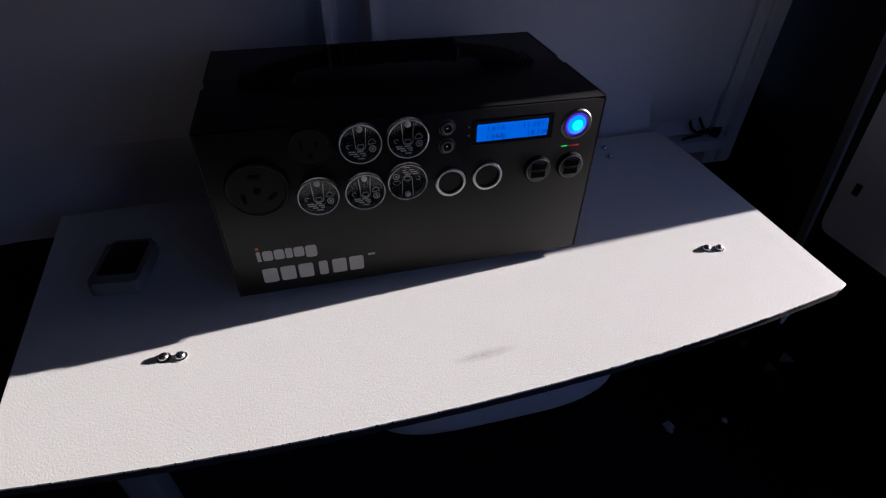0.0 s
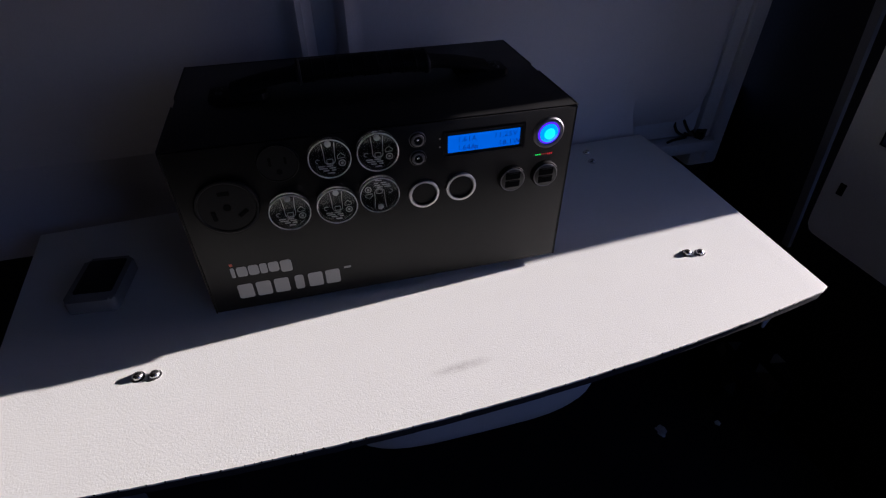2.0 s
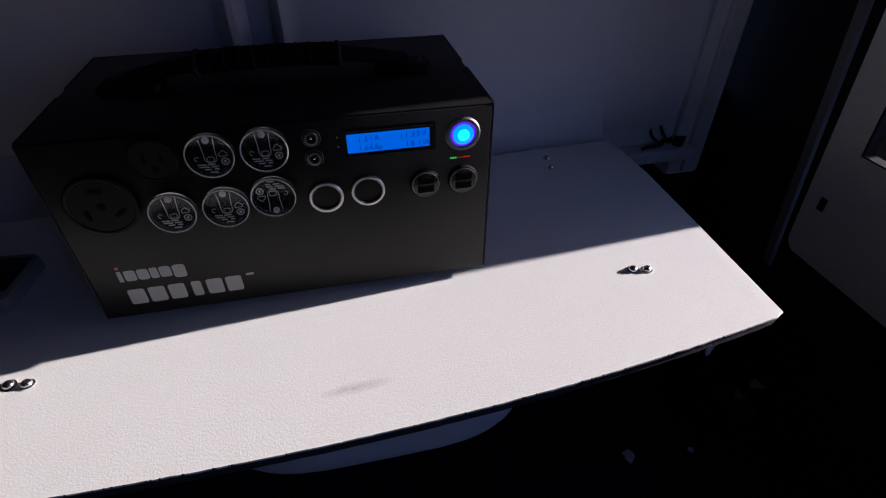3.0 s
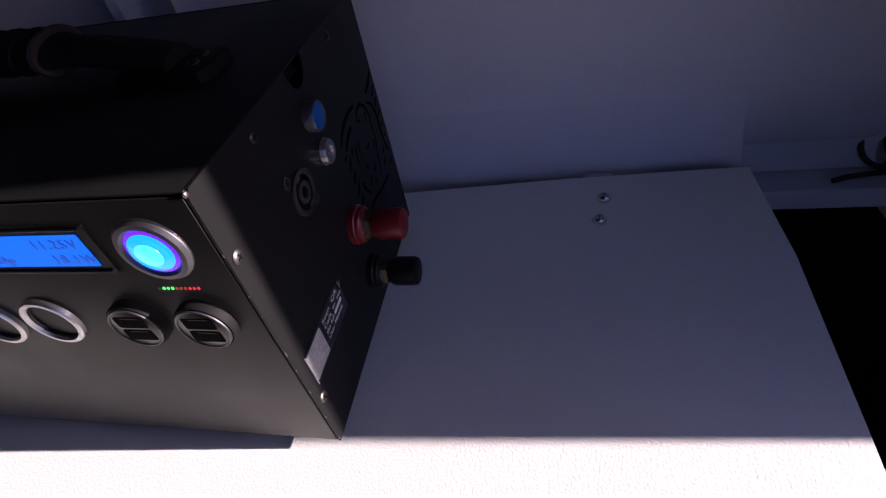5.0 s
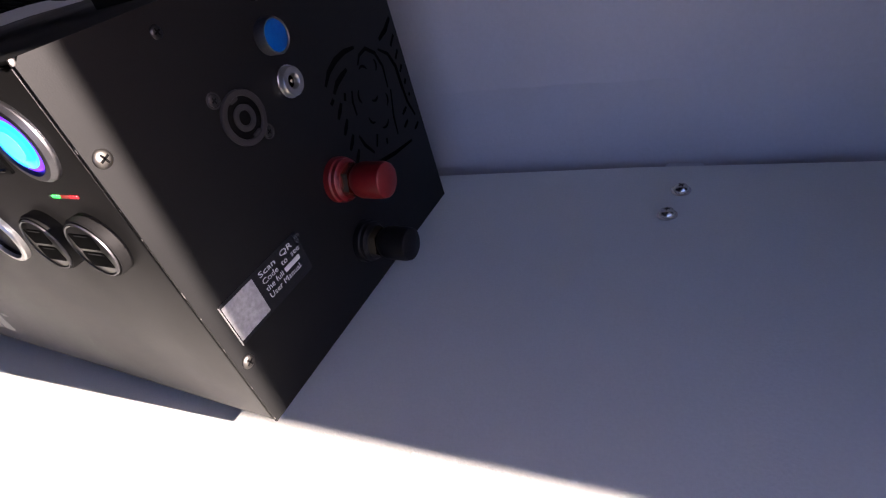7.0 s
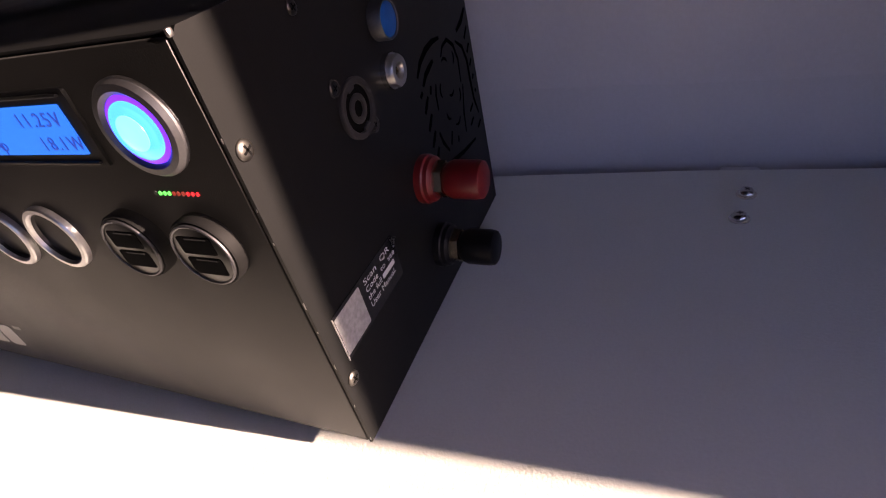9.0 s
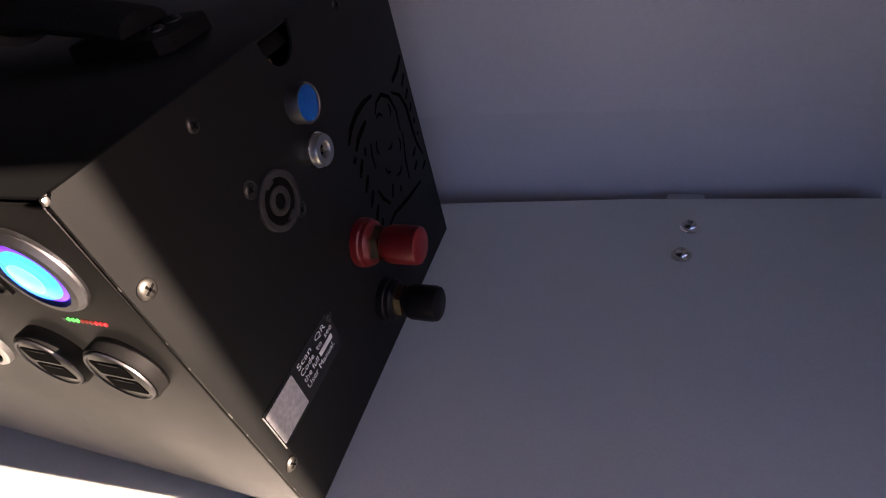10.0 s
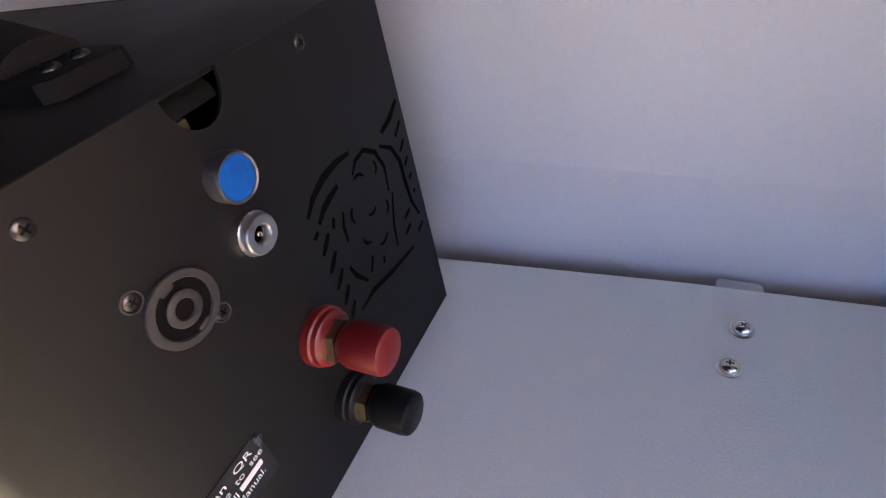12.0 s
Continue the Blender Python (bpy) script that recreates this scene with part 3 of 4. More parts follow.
def display(ps):
    x0, x1, z0, z1 = 0.0515, 0.1285, 0.1450, 0.1705
    cx, cz = (x0 + x1) / 2, (z0 + z1) / 2
    m = on_front(cx, cz)
    d = part("display", prism(rounded(x1 - x0, z1 - z0, 0.001, 3), m, -0.001, 0.0012), M_black, ps, "blue backlit two-line display")
    for z, h in ((z0 + 0.0018, 0.0010), (z1 - 0.0018, 0.0010)):
        part("bezel_line", prism(rounded(x1 - x0 - 0.005, h, 0.0004, 2), on_front(cx, z), 0.0010, 0.0022, 0.0003), M_panel, d)
    sx0, sx1, sz0, sz1 = 0.0560, 0.1232, 0.1497, 0.1660
    scr = part("screen", prism(rounded(sx1 - sx0, sz1 - sz0, 0.0004, 2), on_front((sx0 + sx1) / 2, (sz0 + sz1) / 2), 0.0008, 0.0016), M_screen, d, "lit blue glass")
    for text, x, z, w in (("1.61A", 0.0645, 0.1593, 0.0165), ("11.25V", 0.0985, 0.1593, 0.0215), ("1.64Ap", 0.0645, 0.1513, 0.0195), ("18.1W", 0.1030, 0.1513, 0.0175)):
        step = w / len(text.replace(".", ""))
        for ch in text:
            part("character", lettering(ch, 0.0066, on_front(x - (0.0002 if ch == "." else 0), z) @ Matrix.Translation((0, 0, 0.0017)), 0.0001), M_lcdtext, scr, smooth=False)
            x += step * (0.35 if ch == "." else 0.95)
    for z in (0.1640, 0.1560):
        part("indicator", lathe([(0.0008, 0), (0.0008, 0.0005), (0, 0.0007)], on_front(0.0490, z), 10), M_print, ps)
    return d


def power_button(ps, x, z):
    m = on_front(x, z)
    b = part("power_button", lathe([(0.0150, 0), (0.0150, 0.0016), (0.0138, 0.0030), (0.0118, 0.0032), (0.0106, 0.0022), (0.0106, -0.001)], m, 48), M_ring, ps, "round button with a satin steel ring")
    part("light_ring", lathe([(0.0106, 0.0016), (0.0104, 0.0022), (0.0088, 0.0024), (0.0088, 0.0010)], m, 48), M_halo, b, "violet-blue lit ring")
    part("lens", lathe([(0.0089, 0.0010), (0.0089, 0.0028), (0.0082, 0.0035), (0.0045, 0.0041), (0, 0.0042)], m, 48), M_lens, b, "glowing blue lens")
    part("lens_core", lathe([(0.0056, 0.0034), (0.0054, 0.0041), (0.0030, 0.0045), (0, 0.0046)], m, 36), M_core, b, "brightest middle of the lens")
    return b


def handle(ps):
    """Padded webbing strap between two bolted end blocks on the lid."""
    for s in (-1, 1):
        cx = 0.117 * s
        blk = [(-0.025, -0.012), (-0.021, -0.015), (0.022, -0.015), (0.026, -0.011), (0.026, 0.011), (0.022, 0.015), (-0.021, 0.015), (-0.025, 0.012)]
        b = part("handle_mount", prism(blk, Matrix.Translation((cx, 0.098, Z1 - 0.0002)), 0.0, 0.0060, 0.0016), M_matte, ps, "black moulded handle end block")
        for dy in (-0.0048, 0.0048):
            pan_screw(b, Matrix.Translation((s * 0.1325, 0.098 + dy, Z1 + 0.0054)), 0.0032, 0.002, mat=M_steel_dark)
    def arc(x):
        return Z1 + 0.0060 + 0.0130 * (1 - (abs(x) / 0.1235) ** 2.6)
    pts = [(-0.1225 + 0.245 * i / 48, 0.098, arc(-0.1225 + 0.245 * i / 48)) for i in range(49)]
    bm = bmesh.new()
    rings = []
    for k, (x, y, z) in enumerate(pts):
        pad = min(1.0, max(0.0, (0.064 - abs(x)) / 0.006))
        thick = 0.0060 + 0.0030 * pad
        wide = 0.0128 + 0.0037 * pad
        wob = 0.0007 * noise.noise((x * 60, 0, 0))
        rings.append([bm.verts.new((x, y + (wide + wob) * math.cos(a), z + (thick + wob) * math.sin(a))) for a in (2 * math.pi * q / 16 for q in range(16))])
    for a, b in zip(rings, rings[1:]):
        for q in range(16):
            bm.faces.new((a[q], a[(q + 1) % 16], b[(q + 1) % 16], b[q]))
    bm.faces.new(rings[0])
    bm.faces.new(rings[-1][::-1])
    strap = part("handle_strap", bm, M_web, ps, "black padded webbing strap")
    for x in [-0.048 + 0.012 * i for i in range(9)]:
        ring = [(x, 0.098 + 0.0171 * math.cos(a), arc(x) + 0.0090 * math.sin(a)) for a in (2 * math.pi * q / 20 for q in range(21))]
        part("stitched_rib", tube(ring, 0.0009, 5), M_web, strap)
    for x in (-0.060, 0.060):
        ring = [(x, 0.098 + 0.0163 * math.cos(a), arc(x) + 0.0088 * math.sin(a)) for a in (2 * math.pi * q / 20 for q in range(21))]
        part("cuff", tube(ring, 0.0022, 8), M_rubber, strap, "smooth black rubber cuff")


def binding_post(ps, y, z, mat, label):
    m = on_side(y, z)
    p = part("binding_post", lathe([(0.0120, 0), (0.0120, 0.0035), (0.0112, 0.0042), (0.0110, 0.0062), (0.0100, 0.0068), (0.0094, 0.0080), (0, 0.0080)], m, 36), mat, ps, label)
    part("nut", prism([(0.0090 * math.cos(radians(60 * i + 10)), 0.0090 * math.sin(radians(60 * i + 10))) for i in range(6)], m, 0.0082, 0.0122), M_brass, p, "nickel hexagon nut")
    bm = bmesh.new()
    seg = 48
    rings = []
    for r, h in ((0.0070, 0.0122), (0.0086, 0.0142), (0.0092, 0.0165), (0.0092, 0.0280), (0.0088, 0.0305), (0.0078, 0.0312)):
        rings.append([bm.verts.new(m @ Vector(((r + (0.00022 if i % 2 and 0.015 < h < 0.0295 else 0)) * math.cos(2 * math.pi * i / seg), (r + (0.00022 if i % 2 and 0.015 < h < 0.0295 else 0)) * math.sin(2 * math.pi * i / seg), h))) for i in range(seg)])
    for a, b in zip(rings, rings[1:]):
        for i in range(seg):
            bm.faces.new((a[i], a[(i + 1) % seg], b[(i + 1) % seg], b[i]))
    bm.faces.new(rings[0][::-1])
    bm.faces.new(rings[-1])
    part("cap", bm, mat, p)
    return p


def speaker_connector(ps, y, z):
    m = on_side(y, z)
    s = part("locking_connector", lathe([(0.0116, 0), (0.0116, 0.0012), (0.0112, 0.0016), (0.0092, 0.0016), (0.0089, 0.0012), (0.0089, 0.0003)], m, 48), M_grey_ring, ps, "black round locking connector")
    part("well", lathe([(0.0090, 0.0004), (0.0090, 0.0006), (0, 0.0006)], m, 44), M_void, s)
    part("inner_ring", lathe([(0.0056, 0.0005), (0.0056, 0.0012), (0.0052, 0.0015), (0.0034, 0.0015), (0.0031, 0.0011), (0.0031, 0.0005)], m, 40), M_grey_ring, s)
    part("hole", lathe([(0.0031, 0.0007), (0.0031, 0.0008), (0, 0.0008)], m, 20), M_void, s)
    for a in (100, 285):
        mm = m @ Matrix.Rotation(radians(a), 4, "Z") @ Matrix.Translation((0.0084, 0, 0))
        part("key", prism(rounded(0.0018, 0.0044, 0.0005, 2), mm, 0.0004, 0.0014), M_grey_ring, s)
    for dy, dz in ((-0.0094, 0.0118), (0.0088, -0.0108)):
        part("screw_seat", lathe([(0.0033, 0.0), (0.0033, 0.0004), (0.0029, 0.0006), (0.0026, 0.0003)], on_side(y + dy, z + dz), 24), M_grey_ring, s)
        pan_screw(s, on_side(y + dy, z + dz), 0.0024, 0.0006, mat=M_steel_dark)
    return s


def vent_engraving(ps):
    """Cut strokes in loose arcs on the side panel."""
    def stroke(points, w):
        pts = [Vector((W + 0.00012, y, z)) for y, z in points]
        bm = bmesh.new()
        n = len(pts)
        left, right = [], []
        for i, p in enumerate(pts):
            d = (pts[min(i + 1, n - 1)] - pts[max(i - 1, 0)]).normalized()
            nrm = Vector((0, -d.z, d.y))
            half = 1.25 * w * (0.25 + 0.75 * math.sin(math.pi * (i + 0.5) / n))
            left.append(bm.verts.new(p + nrm * half))
            right.append(bm.verts.new(p - nrm * half))
        for i in range(n - 1):
            bm.faces.new((left[i], left[i + 1], right[i + 1], right[i]))
        ext = bmesh.ops.extrude_face_region(bm, geom=bm.faces[:])
        bmesh.ops.translate(bm, verts=[v for v in ext["geom"] if isinstance(v, bmesh.types.BMVert)], vec=(-0.0002, 0, 0))
        part("engraved_stroke", bm, M_engrave, ps, smooth=False)
    def arc(cy, cz, r, a0, a1, n=9, ry=1.0):
        return [(cy + ry * r * math.cos(radians(a0 + (a1 - a0) * i / n)), cz + r * math.sin(radians(a0 + (a1 - a0) * i / n))) for i in range(n + 1)]
    # long outer sweeps
    stroke([(0.118, 0.122), (0.124, 0.127), (0.132, 0.130), (0.141, 0.131), (0.150, 0.130)], 0.0013)
    stroke([(0.122, 0.1165), (0.127, 0.120), (0.1325, 0.1217), (0.138, 0.123)], 0.0013)
    stroke([(0.170, 0.1215), (0.178, 0.116), (0.182, 0.107), (0.182, 0.097), (0.183, 0.084), (0.187, 0.0735)], 0.0011)
    stroke([(0.148, 0.121), (0.152, 0.125), (0.159, 0.126), (0.166, 0.121), (0.1695, 0.112), (0.168, 0.100)], 0.0009)
    stroke([(0.170, 0.098), (0.1645, 0.0835), (0.163, 0.0725)], 0.0007)
    stroke([(0.136, 0.112), (0.1335, 0.107), (0.133, 0.0995)], 0.0007)
    stroke([(0.126, 0.0665), (0.137, 0.068), (0.154, 0.0645), (0.175, 0.062)], 0.0011)
    stroke([(0.1285, 0.0895), (0.1305, 0.083), (0.136, 0.075)], 0.0009)
    # short dashes stepping down each border
    for k in range(5):
        z = 0.1045 - 0.0090 * k
        stroke([(0.1180 + 0.0006 * max(0, k - 2), z), (0.1212, z + 0.0028), (0.1245, z + 0.0060)], 0.0011)
    stroke([(0.117, 0.113), (0.120, 0.1145)], 0.0010)
    stroke([(0.128, 0.110), (0.130, 0.1135)], 0.0009)
    stroke([(0.174, 0.1255), (0.183, 0.128), (0.1905, 0.1325)], 0.0013)
    for k in range(5):
        s = 0.0065 - 0.0011 * k
        stroke([(0.1855 - s / 3 + 0.0005 * k, 0.1185 - 0.0080 * k), (0.1855 + s * 0.6 + 0.0003 * k, 0.1185 - 0.0080 * k + 0.7 * s)], 0.0009)
    for y, z in ((0.174, 0.080), (0.1715, 0.0725), (0.182, 0.066)):
        stroke([(y, z), (y + 0.003, z + 0.001), (y + 0.006, z + 0.0022)], 0.0009)
    stroke([(0.140, 0.0765), (0.144, 0.0825)], 0.0008)
    stroke([(0.150, 0.073), (0.151, 0.0762)], 0.0008)
    # fine loose hatching in the middle
    for y, z, r, a in ((0.150, 0.1150, 0.0045, 20), (0.160, 0.1160, 0.0040, 300), (0.144, 0.1060, 0.0045, 120), (0.153, 0.1030, 0.0040, 220), (0.160, 0.0960, 0.0045, 290), (0.146, 0.0930, 0.0040, 170), (0.154, 0.0870, 0.0050, 230)):
        stroke(arc(y, z, r, a, a + 100, 6), 0.0006)


def power_station():
    ps = thing("power_station", (0, 0.098, 0), "black metal power station with clear-capped outlets and lit blue display", "power station")
    t = 0.0013
    # right and left sides; the upper edge of each has a half-round notch
    for s in (1, -1):
        o = [(0.0, Z0), (D, Z0), (D, Z1)]
        o += [(0.0985 + 0.0105 * math.cos(radians(a)), Z1 - 0.0130 * math.sin(radians(a))) for a in range(0, 181, 15)]
        o += [(0.003, Z1), (0.0006, Z1 - 0.0022)]
        m = on_side(0, 0, W - t if s > 0 else XL)
        part("side_panel", prism(o, m, 0, t), M_case, ps)
    part("back_panel", block(XL + t, W - t, D - t, D, Z0, Z1, 0.0004), M_case, ps)
    part("bottom_panel", block(XL + t, W - t, 0.002, D - t, Z0, Z0 + t), M_case, ps)
    part("lid", block(XL + t + 0.0002, W - t - 0.0002, 0.0012, D - t - 0.0002, Z1 - 0.0016, Z1 - 0.0002, 0.0006), M_case, ps)
    part("front_panel", block(XL + t + 0.0006, W - t - 0.0006, 0.0, 0.0016, Z0 + 0.0004, Z1 - 0.0018, 0.0007), M_panel, ps, "dark grey front panel")
    part("panel_fold", block(XL + t + 0.0006, W - t - 0.0006, 0.0018, 0.0120, Z0 + 0.002, Z0 + 0.004), M_case, ps)
    # Dark block fills the case so that the notch shows black.
    part("dark_filler", block(XL + 0.004, W - 0.004, 0.006, D - 0.006, Z0 + 0.01, Z1 - 0.019), M_void, ps)
    part("inner_terminal", block(0.168, 0.1755, 0.0895, 0.0950, Z1 - 0.0120, Z1 - 0.0085, 0.0006), M_oldbrass, ps, "tarnished brass terminal inside the notch")
    for s in (-1, 1):
        bm = bmesh.new()
        rows = [[bm.verts.new((s * x, y, z)) for y in (0.0880, 0.1090)] for x, z in ((0.1660, Z1 - 0.0020), (0.1695, Z1 - 0.0028), (0.1725, Z1 - 0.0050), (0.1740, Z1 - 0.0085), (0.1730, Z1 - 0.0085), (0.1715, Z1 - 0.0056), (0.1690, Z1 - 0.0038), (0.1660, Z1 - 0.0030))]
        for a, b in zip(rows, rows[1:] + rows[:1]):
            bm.faces.new((a[0], a[1], b[1], b[0]))
        part("notch_flap", bm, M_case, ps)
    for sx in (-1, 1):
        for y in (0.022, D - 0.022):
            part("foot", lathe([(0, 0.0), (0.0080, 0.0), (0.0090, 0.0012), (0.0090, Z0 - 0.0002), (0, Z0 - 0.0002)], Matrix.Translation((W - 0.030 if sx > 0 else XL + 0.030, y, 0)), 20), M_rubber, ps)
    # worn bare metal at the corner and along the edge
    part("worn_edge", block(W - 0.0012, W + 0.0002, -0.0002, 0.0018, Z1 - 0.0022, Z1 + 0.0001, 0.0006), M_worn, ps, "bare metal worn through at the corner")
    rnd = random.Random(11)
    z = Z0 + 0.002
    while z < Z1 - 0.006:
        h = rnd.uniform(0.0006, 0.0030)
        part("paint_chip", block(W - rnd.uniform(0.0002, 0.0004), W + 0.00006, -0.00006, rnd.uniform(0.00012, 0.0003), z, z + h, 0.0001, 1), M_worn, ps)
        z += h + rnd.uniform(0.010, 0.034)
    # front
    for x, z, capped, flip in ((-0.0465, 0.1620, True, False), (-0.0065, 0.1625, True, False), (-0.0865, 0.1160, True, False), (-0.0460, 0.1155, True, False), (-0.0080, 0.1205, True, True), (-0.0880, 0.1610, False, False)):
        round_outlet(ps, x, z, capped, flip)
    twist_lock(ps, -0.1355, 0.1270)
    for x, z in ((0.0335, 0.1110), (0.0690, 0.1130)):
        dc_socket(ps, x, z)
    for x in (0.1185, 0.1520):
        usb_port(ps, x, 0.1150)
    for z in (0.1660, 0.1487):
        small_jack(ps, 0.0290, z)
    display(ps)
    power_button(ps, 0.1515, 0.1572)
    for i, mat in enumerate((M_ledoff, M_ledg, M_ledg, M_ledg, M_ledo, M_ledo, M_ledo, M_ledr, M_ledr, M_ledr)):
        part("led", prism(rounded(0.0010, 0.0014, 0.0004, 2), on_front(0.1400 + 0.0020 * i, 0.1352), -0.0002, 0.0005), mat, ps)
    # printed marks: plain shapes for the maker's and the model's name
    part("orange_dot", prism(rounded(0.0028, 0.0026, 0.0006, 2), on_front(-0.1485, 0.0640), -0.0001, 0.0002), M_red_print, ps)
    for x, w, h in ((-0.1485, 0.0034, 0.0115), (-0.1405, 0.0092, 0.0115), (-0.1302, 0.0092, 0.0115), (-0.1213, 0.0064, 0.0115), (-0.1122, 0.0094, 0.0115), (-0.1010, 0.0104, 0.0140)):
        part("name_mark", prism(rounded(w, h, min(w, h) * 0.25, 3), on_front(x, 0.0490 + (0.0115 - h) + h / 2), -0.0001, 0.0002), M_print, ps)
    for i in range(6):
        w = 0.0084 if i == 3 else 0.0138
        part("model_mark", prism(rounded(w, 0.0170, 0.0022, 3), on_front(-0.1420 + 0.0166 * i - (0.0012 if i > 3 else 0), 0.0310), -0.0001, 0.0002), M_print, ps)
    part("small_mark", prism(rounded(0.0068, 0.0024, 0.0005, 2), on_front(-0.0450, 0.0395), -0.0001, 0.0002), M_print, ps)
    # right side
    for y, z in ((0.0055, 0.1468), (0.0055, 0.0460), (0.0471, 0.1730), (0.1440, 0.1745)):
        pan_screw(ps, on_side(y, z), 0.0033 if y < 0.02 else 0.0025, 0.0014 if y < 0.02 else 0.0008, mat=M_screw if y < 0.02 else M_steel_dark)
    speaker_connector(ps, 0.0640, 0.1322)
    m = on_side(0.0955, 0.1545) @ Matrix.Diagonal((0.88, 0.88, 1, 1))
    b = part("breaker_button", lathe([(0.0088, 0), (0.0088, 0.0050), (0.0083, 0.0058), (0.0076, 0.0055), (0.0076, 0.002)], m, 40), M_ring, ps, "round breaker with a metal collar")
    part("blue_cap", lathe([(0.0077, 0.002), (0.0077, 0.0051), (0.0068, 0.0055), (0, 0.0046)], m, 40), M_bluecap, b, "translucent blue cap")
    j = part("charge_jack", lathe([(0.0066, 0), (0.0066, 0.0048), (0.0061, 0.0055), (0.0036, 0.0055), (0.0030, 0.0047), (0.0030, 0.0010), (0, 0.0010)], on_side(0.0942, 0.1348), 36), M_nickel, ps, "nickel charging jack")
    # Black disc paints the inside of the jack dark.
    part("hole", lathe([(0.0029, 0.0022), (0.0029, 0.0026), (0, 0.0026)], on_side(0.0942, 0.1348), 24), M_void, j)
    part("pin", lathe([(0.0009, 0.001), (0.0009, 0.0042), (0, 0.0048)], on_side(0.0942, 0.1348), 10), M_brass, j)
    part("knurled_nut", prism([((0.0074 if i % 2 else 0.0071) * math.cos(math.pi * i / 24), (0.0074 if i % 2 else 0.0071) * math.sin(math.pi * i / 24)) for i in range(48)], on_side(0.0942, 0.1348), 0, 0.0026), M_chrome, j)
    binding_post(ps, 0.1008, 0.0790, M_red, "red plastic binding post")
    binding_post(ps, 0.1015, 0.0380, M_black, "black plastic binding post")
    vent_engraving(ps)
    handle(ps)
    lab = part("label", prism(rounded(0.0520, 0.0225, 0.0012, 3), on_side(0.0338, 0.0652), 0.00005, 0.0003), M_label, ps, "black film label with white print, its corner peeling")
    part("white_patch", prism(rounded(0.0190, 0.0190, 0.0006, 2), on_side(0.0182, 0.0652), 0.0003, 0.00042), M_patch, lab, "plain pale printed square")
    for text, z, w in (("Scan  QR", 0.0700, 0.0235), ("Code  to  see", 0.0660, 0.0265), ("the full", 0.0620, 0.0120), ("User Manual.", 0.0580, 0.0235)):
        part("words", lettering(text, 0.0040, on_side(0.0312, z + 0.0015) @ Matrix.Translation((0, 0, 0.0004)), 0.00004, 1.0, w), M_label_white, lab, "small white words", smooth=False)
    part("word_bar", prism(rounded(0.0110, 0.0024, 0.0004, 2), on_side(0.0312 + 0.0190, 0.0647), 0.0003, 0.00045), M_label_white, lab)
    part("label_edge", block(0.1782, 0.1787, 0.0076, 0.0080, 0.0540, 0.0760), M_print, lab)
    part("peeled_corner", prism([(0, 0), (0.004, -0.001), (0.0006, -0.0065)], on_side(0.0572, 0.0757) @ Matrix.Rotation(radians(-18), 4, "Y"), 0.0004, 0.0006), M_clear, lab)
    return ps


power_station()


# ---- screws in the shelf ----
def shelf_screw():
    s = thing("screw", (0, 0, 0), "bright zinc pan-head screw driven into the white shelf", "screw", "screws in the shelf")
    m = Matrix.Identity(4)
    part("washer", lathe([(0, 0.0), (0.0058, 0.0), (0.0058, 0.0006), (0.0046, 0.0011), (0, 0.0011)], m, 28), M_zinc, s)
    h = part("head", lathe([(0.0044, 0.0010), (0.0043, 0.0022), (0.0035, 0.0036), (0.0019, 0.0044), (0, 0.0046)], m, 28), M_zinc, s)
    # Darker bars on the zinc head stand in for shade in its recess.
    for turn in (25, 115):
        part("recess", prism([(-0.0017, -0.00035), (0.0017, -0.00035), (0.0017, 0.00035), (-0.0017, 0.00035)], Matrix.Rotation(radians(turn), 4, "Z"), 0.0036, 0.00465), M_steel_dark, h)
    return s


first = shelf_screw()
first.matrix_basis = pose(-0.2385, -0.0532, 0, 4, 2, 0)
for x, y, rx, ry, rz in ((-0.2245, -0.0551, -2, 4, 50), (0.3290, -0.0304, 3, -3, 80), (0.3432, -0.0334, 0, 3, 130), (0.3312, 0.2150, 4, 0, 20), (0.3262, 0.1888, -3, 2, 65)):
    copy_thing(first, pose(x, y, 0, rx, ry, rz))


# ---- other loose things ----
def charger():
    g = thing("charger", (-0.292, 0.078, 0), "small grey plastic gadget with a black window, lying on the shelf", "gadget")
    m = Matrix.Translation((-0.292, 0.078, 0)) @ Matrix.Rotation(radians(-6), 4, "Z")
    part("body", prism(rounded(0.048, 0.070, 0.006), m, 0.0, 0.015, 0.004), M_gadget, g)
    part("window", prism(rounded(0.037, 0.052, 0.003), m @ Matrix.Translation((0, 0.004, 0)), 0.0148, 0.0156, 0.0003), M_black, g, "glossy black window")
    return g


charger()


def under_tray():
    """Shallow pale tray with rounded ends under the front of the shelf."""
    bm = bmesh.new()
    n = 48
    rings = []
    for z, k in ((-0.0125, 1.0), (-0.040, 1.0), (-0.058, 0.985), (-0.069, 0.95), (-0.075, 0.88)):
        rings.append([bm.verts.new((0.052 + 0.142 * k * (abs(math.cos(a)) ** 0.5) * (1 if math.cos(a) > 0 else -1), -0.02 + (0.129 * k) * (abs(math.sin(a)) ** 0.5) * (1 if math.sin(a) > 0 else -1), z)) for a in (2 * math.pi * i / n for i in range(n))])
    for a, b in zip(rings, rings[1:]):
        for i in range(n):
            bm.faces.new((a[i], a[(i + 1) % n], b[(i + 1) % n], b[i]))
    bm.faces.new(rings[0][::-1])
    bm.faces.new(rings[-1])
    return whole("tray", bm, M_metal_white, "pale rounded tray fixed below the shelf board", "tray")


under_tray()


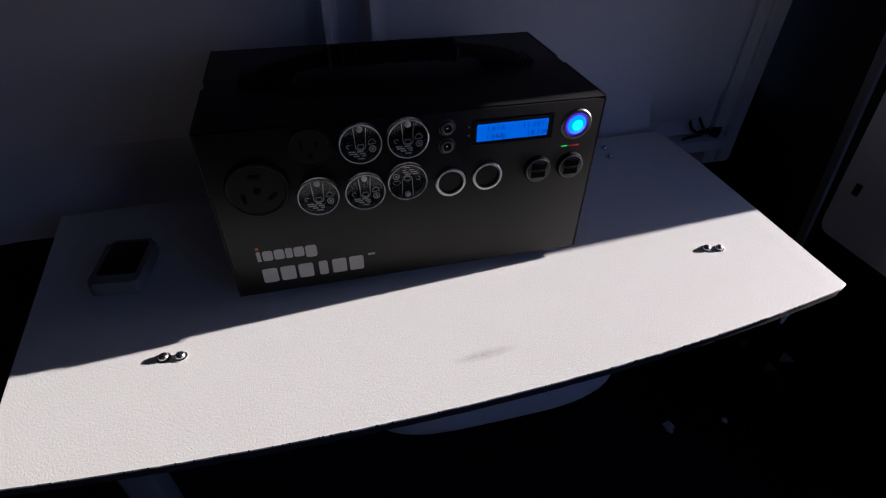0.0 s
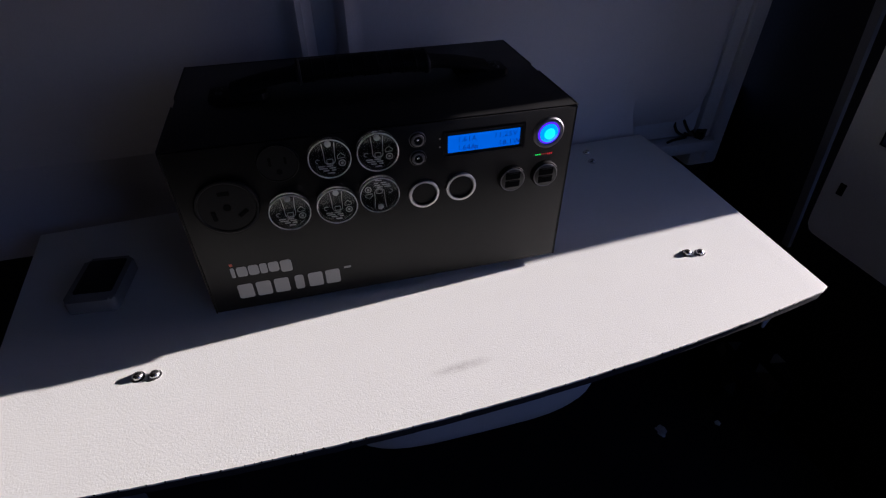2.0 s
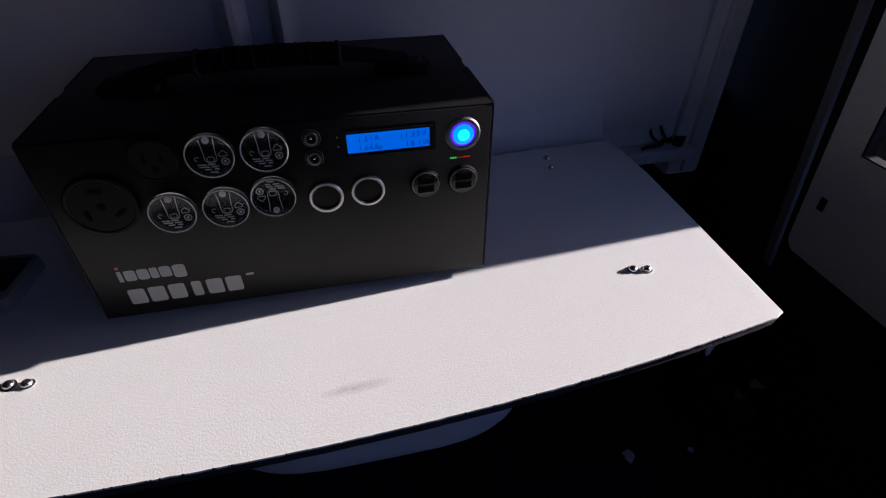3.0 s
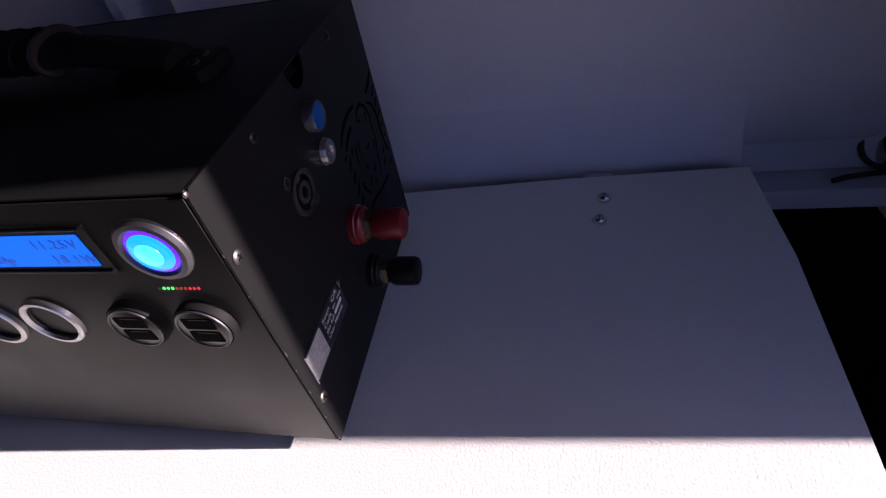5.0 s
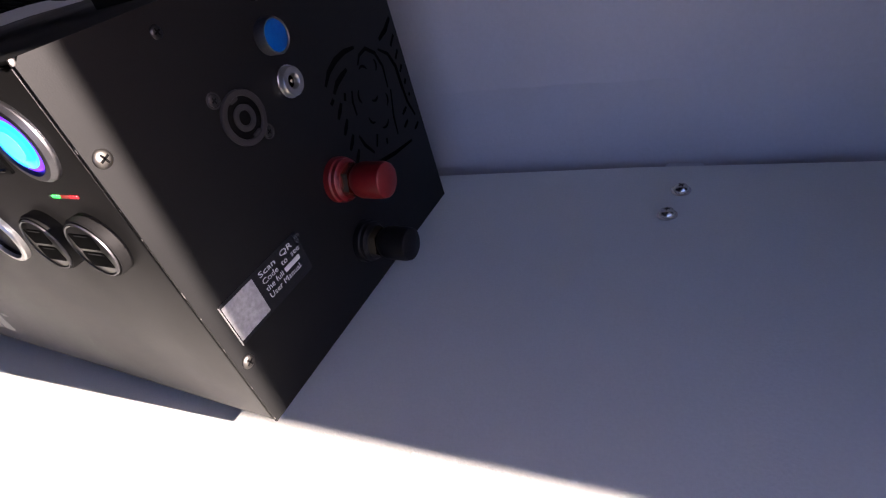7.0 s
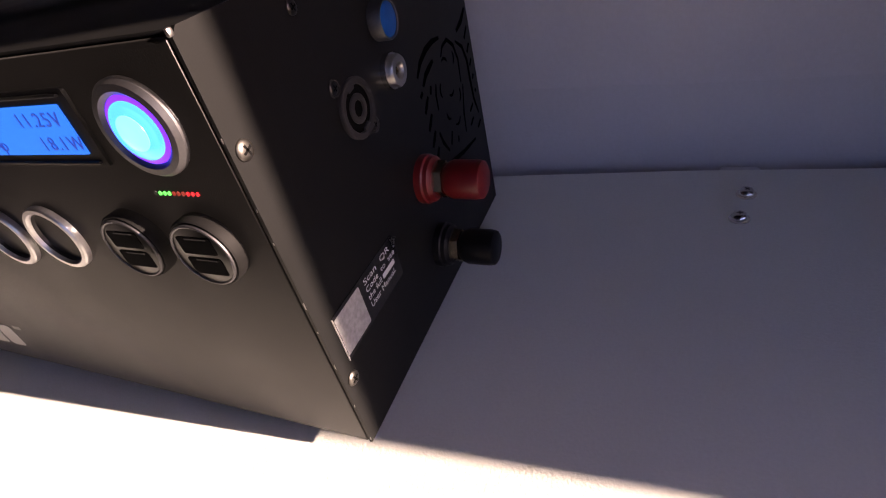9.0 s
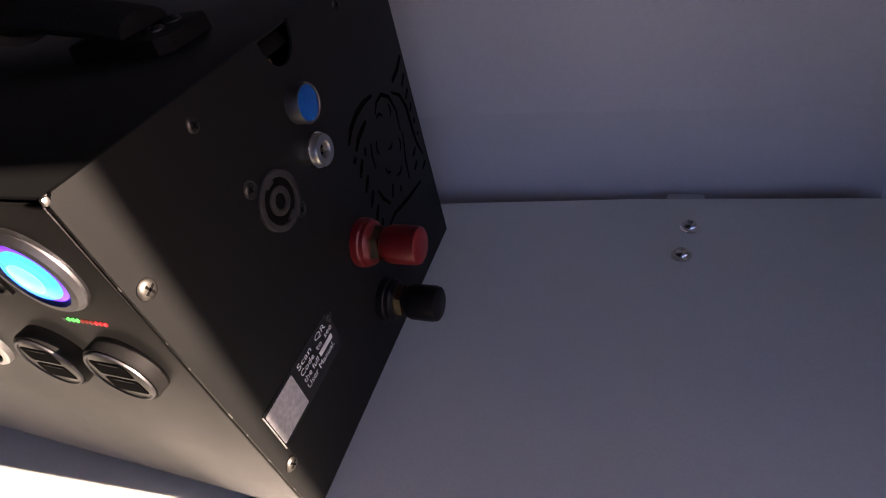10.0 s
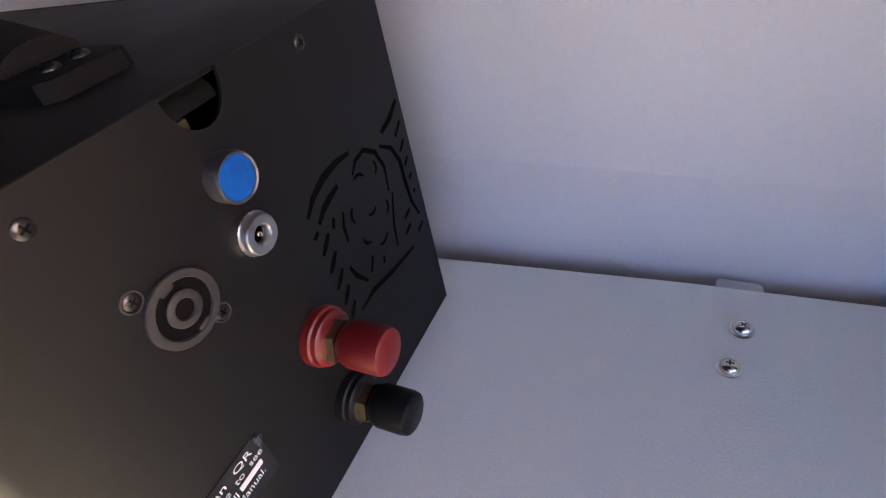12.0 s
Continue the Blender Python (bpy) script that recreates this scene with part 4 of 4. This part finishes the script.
def shelf_bracket():
    b = thing("shelf_bracket", (-0.262, 0.0, FLOOR_Z), "grey metal post under the shelf", "bracket", "shelf brackets")
    part("post", prism(rounded(0.026, 0.026, 0.005), Matrix.Translation((-0.262, -0.125, FLOOR_Z)), 0.004, -FLOOR_Z - 0.0125), M_gadget, b)
    part("plate", prism(rounded(0.05, 0.05, 0.006), Matrix.Translation((-0.262, -0.125, FLOOR_Z)), 0, 0.004), M_gadget, b)
    return b


shelf_bracket()


def bracket_tab():
    """Small bent metal tab under the front of the board."""
    b = thing("bracket_tab", (0.3565, -0.1280, -0.0125), "small pale bent metal tab under the shelf edge", "bracket", "shelf brackets")
    m = Matrix.Translation((0.3565, -0.1280, -0.0125)) @ Matrix.Rotation(radians(90), 4, "X")
    part("web", prism([(-0.005, 0.0), (0.005, 0.0), (0.0015, -0.014), (-0.0005, -0.014)], m, 0.0, 0.002), M_metal_white, b, smooth=False)
    part("flange", block(0.3515, 0.3615, -0.1275, -0.1140, -0.0140, -0.0122), M_metal_white, b, smooth=False)
    return b


bracket_tab()


def crumple(name, mat, c, size, seed, label, category, squash=1.0, group=""):
    bm = bmesh.new()
    bmesh.ops.create_icosphere(bm, subdivisions=3, radius=1)
    lo = 1e9
    for v in bm.verts:
        k = 1 + 0.55 * noise.noise(v.co * 1.7 + Vector((seed, 0, 0))) + 0.35 * noise.noise(v.co * 4.1 + Vector((0, seed, 0)))
        v.co = Vector((v.co.x * size * k, v.co.y * size * k, v.co.z * size * k * squash))
        lo = min(lo, v.co.z)
    for v in bm.verts:
        v.co += Vector((c[0], c[1], c[2] - lo))
    return whole(name, bm, mat, label, category, group, smooth=False)


crumple("foil_scrap", M_foil, (0.451, 0.001, FLOOR_Z), 0.009, 3.1, "crumpled bright foil scrap on the black floor", "foil", 0.6, "foil scraps")
crumple("foil_scrap", M_foil, (0.560, -0.010, FLOOR_Z), 0.005, 5.7, "tiny bright foil scrap on the black floor", "foil", 0.6, "foil scraps")
crumple("plastic_bag", M_bag, (0.654, 0.040, FLOOR_Z), 0.070, 9.2, "crumpled glossy black plastic bag on the floor", "bag", 0.9)


def cable():
    """Loose upright loops of thin cable with a small plug, lying on the ledge."""
    c = thing("cable", (0.574, 0.295, -0.04), "thin black cable in loose loops on the ledge beside the shelf", "cable")
    for cx, cy, r, lean, turn in ((0.566, 0.290, 0.024, 24, 10), (0.580, 0.292, 0.020, 38, 50), (0.572, 0.288, 0.017, 58, -30)):
        tilt = Matrix.Translation((cx, cy, -0.0372)) @ Matrix.Rotation(radians(turn), 4, "Z") @ Matrix.Rotation(radians(90 - lean), 4, "X") @ Matrix.Translation((0, r, 0))
        loop = [tilt @ Vector(((r + 0.0015 * math.sin(2.3 * a)) * math.cos(a), r * math.sin(a), 0.0022 * math.sin(a / 2))) for a in (2 * math.pi * k / 36 for k in range(34))]
        part("loop", tube(loop, 0.0024, 8), M_rubber, c)
    part("plug", prism(rounded(0.020, 0.014, 0.003), Matrix.Translation((0.590, 0.283, -0.040)) @ Matrix.Rotation(radians(35), 4, "Z"), 0.0, 0.014, 0.002), M_black, c)
    part("lead", tube([(0.520, 0.2745, -0.0375), (0.530, 0.277, -0.0360), (0.545, 0.281, -0.0372), (0.562, 0.2835, -0.0372)], 0.0022, 8), M_rubber, c)
    return c


cable()
whole("white_clip", prism(rounded(0.023, 0.012, 0.002), Matrix.Translation((0.330, 0.2485, -0.012)), 0, 0.0085, 0.001), M_metal_white, "small white plastic clip behind the shelf edge", "clip")
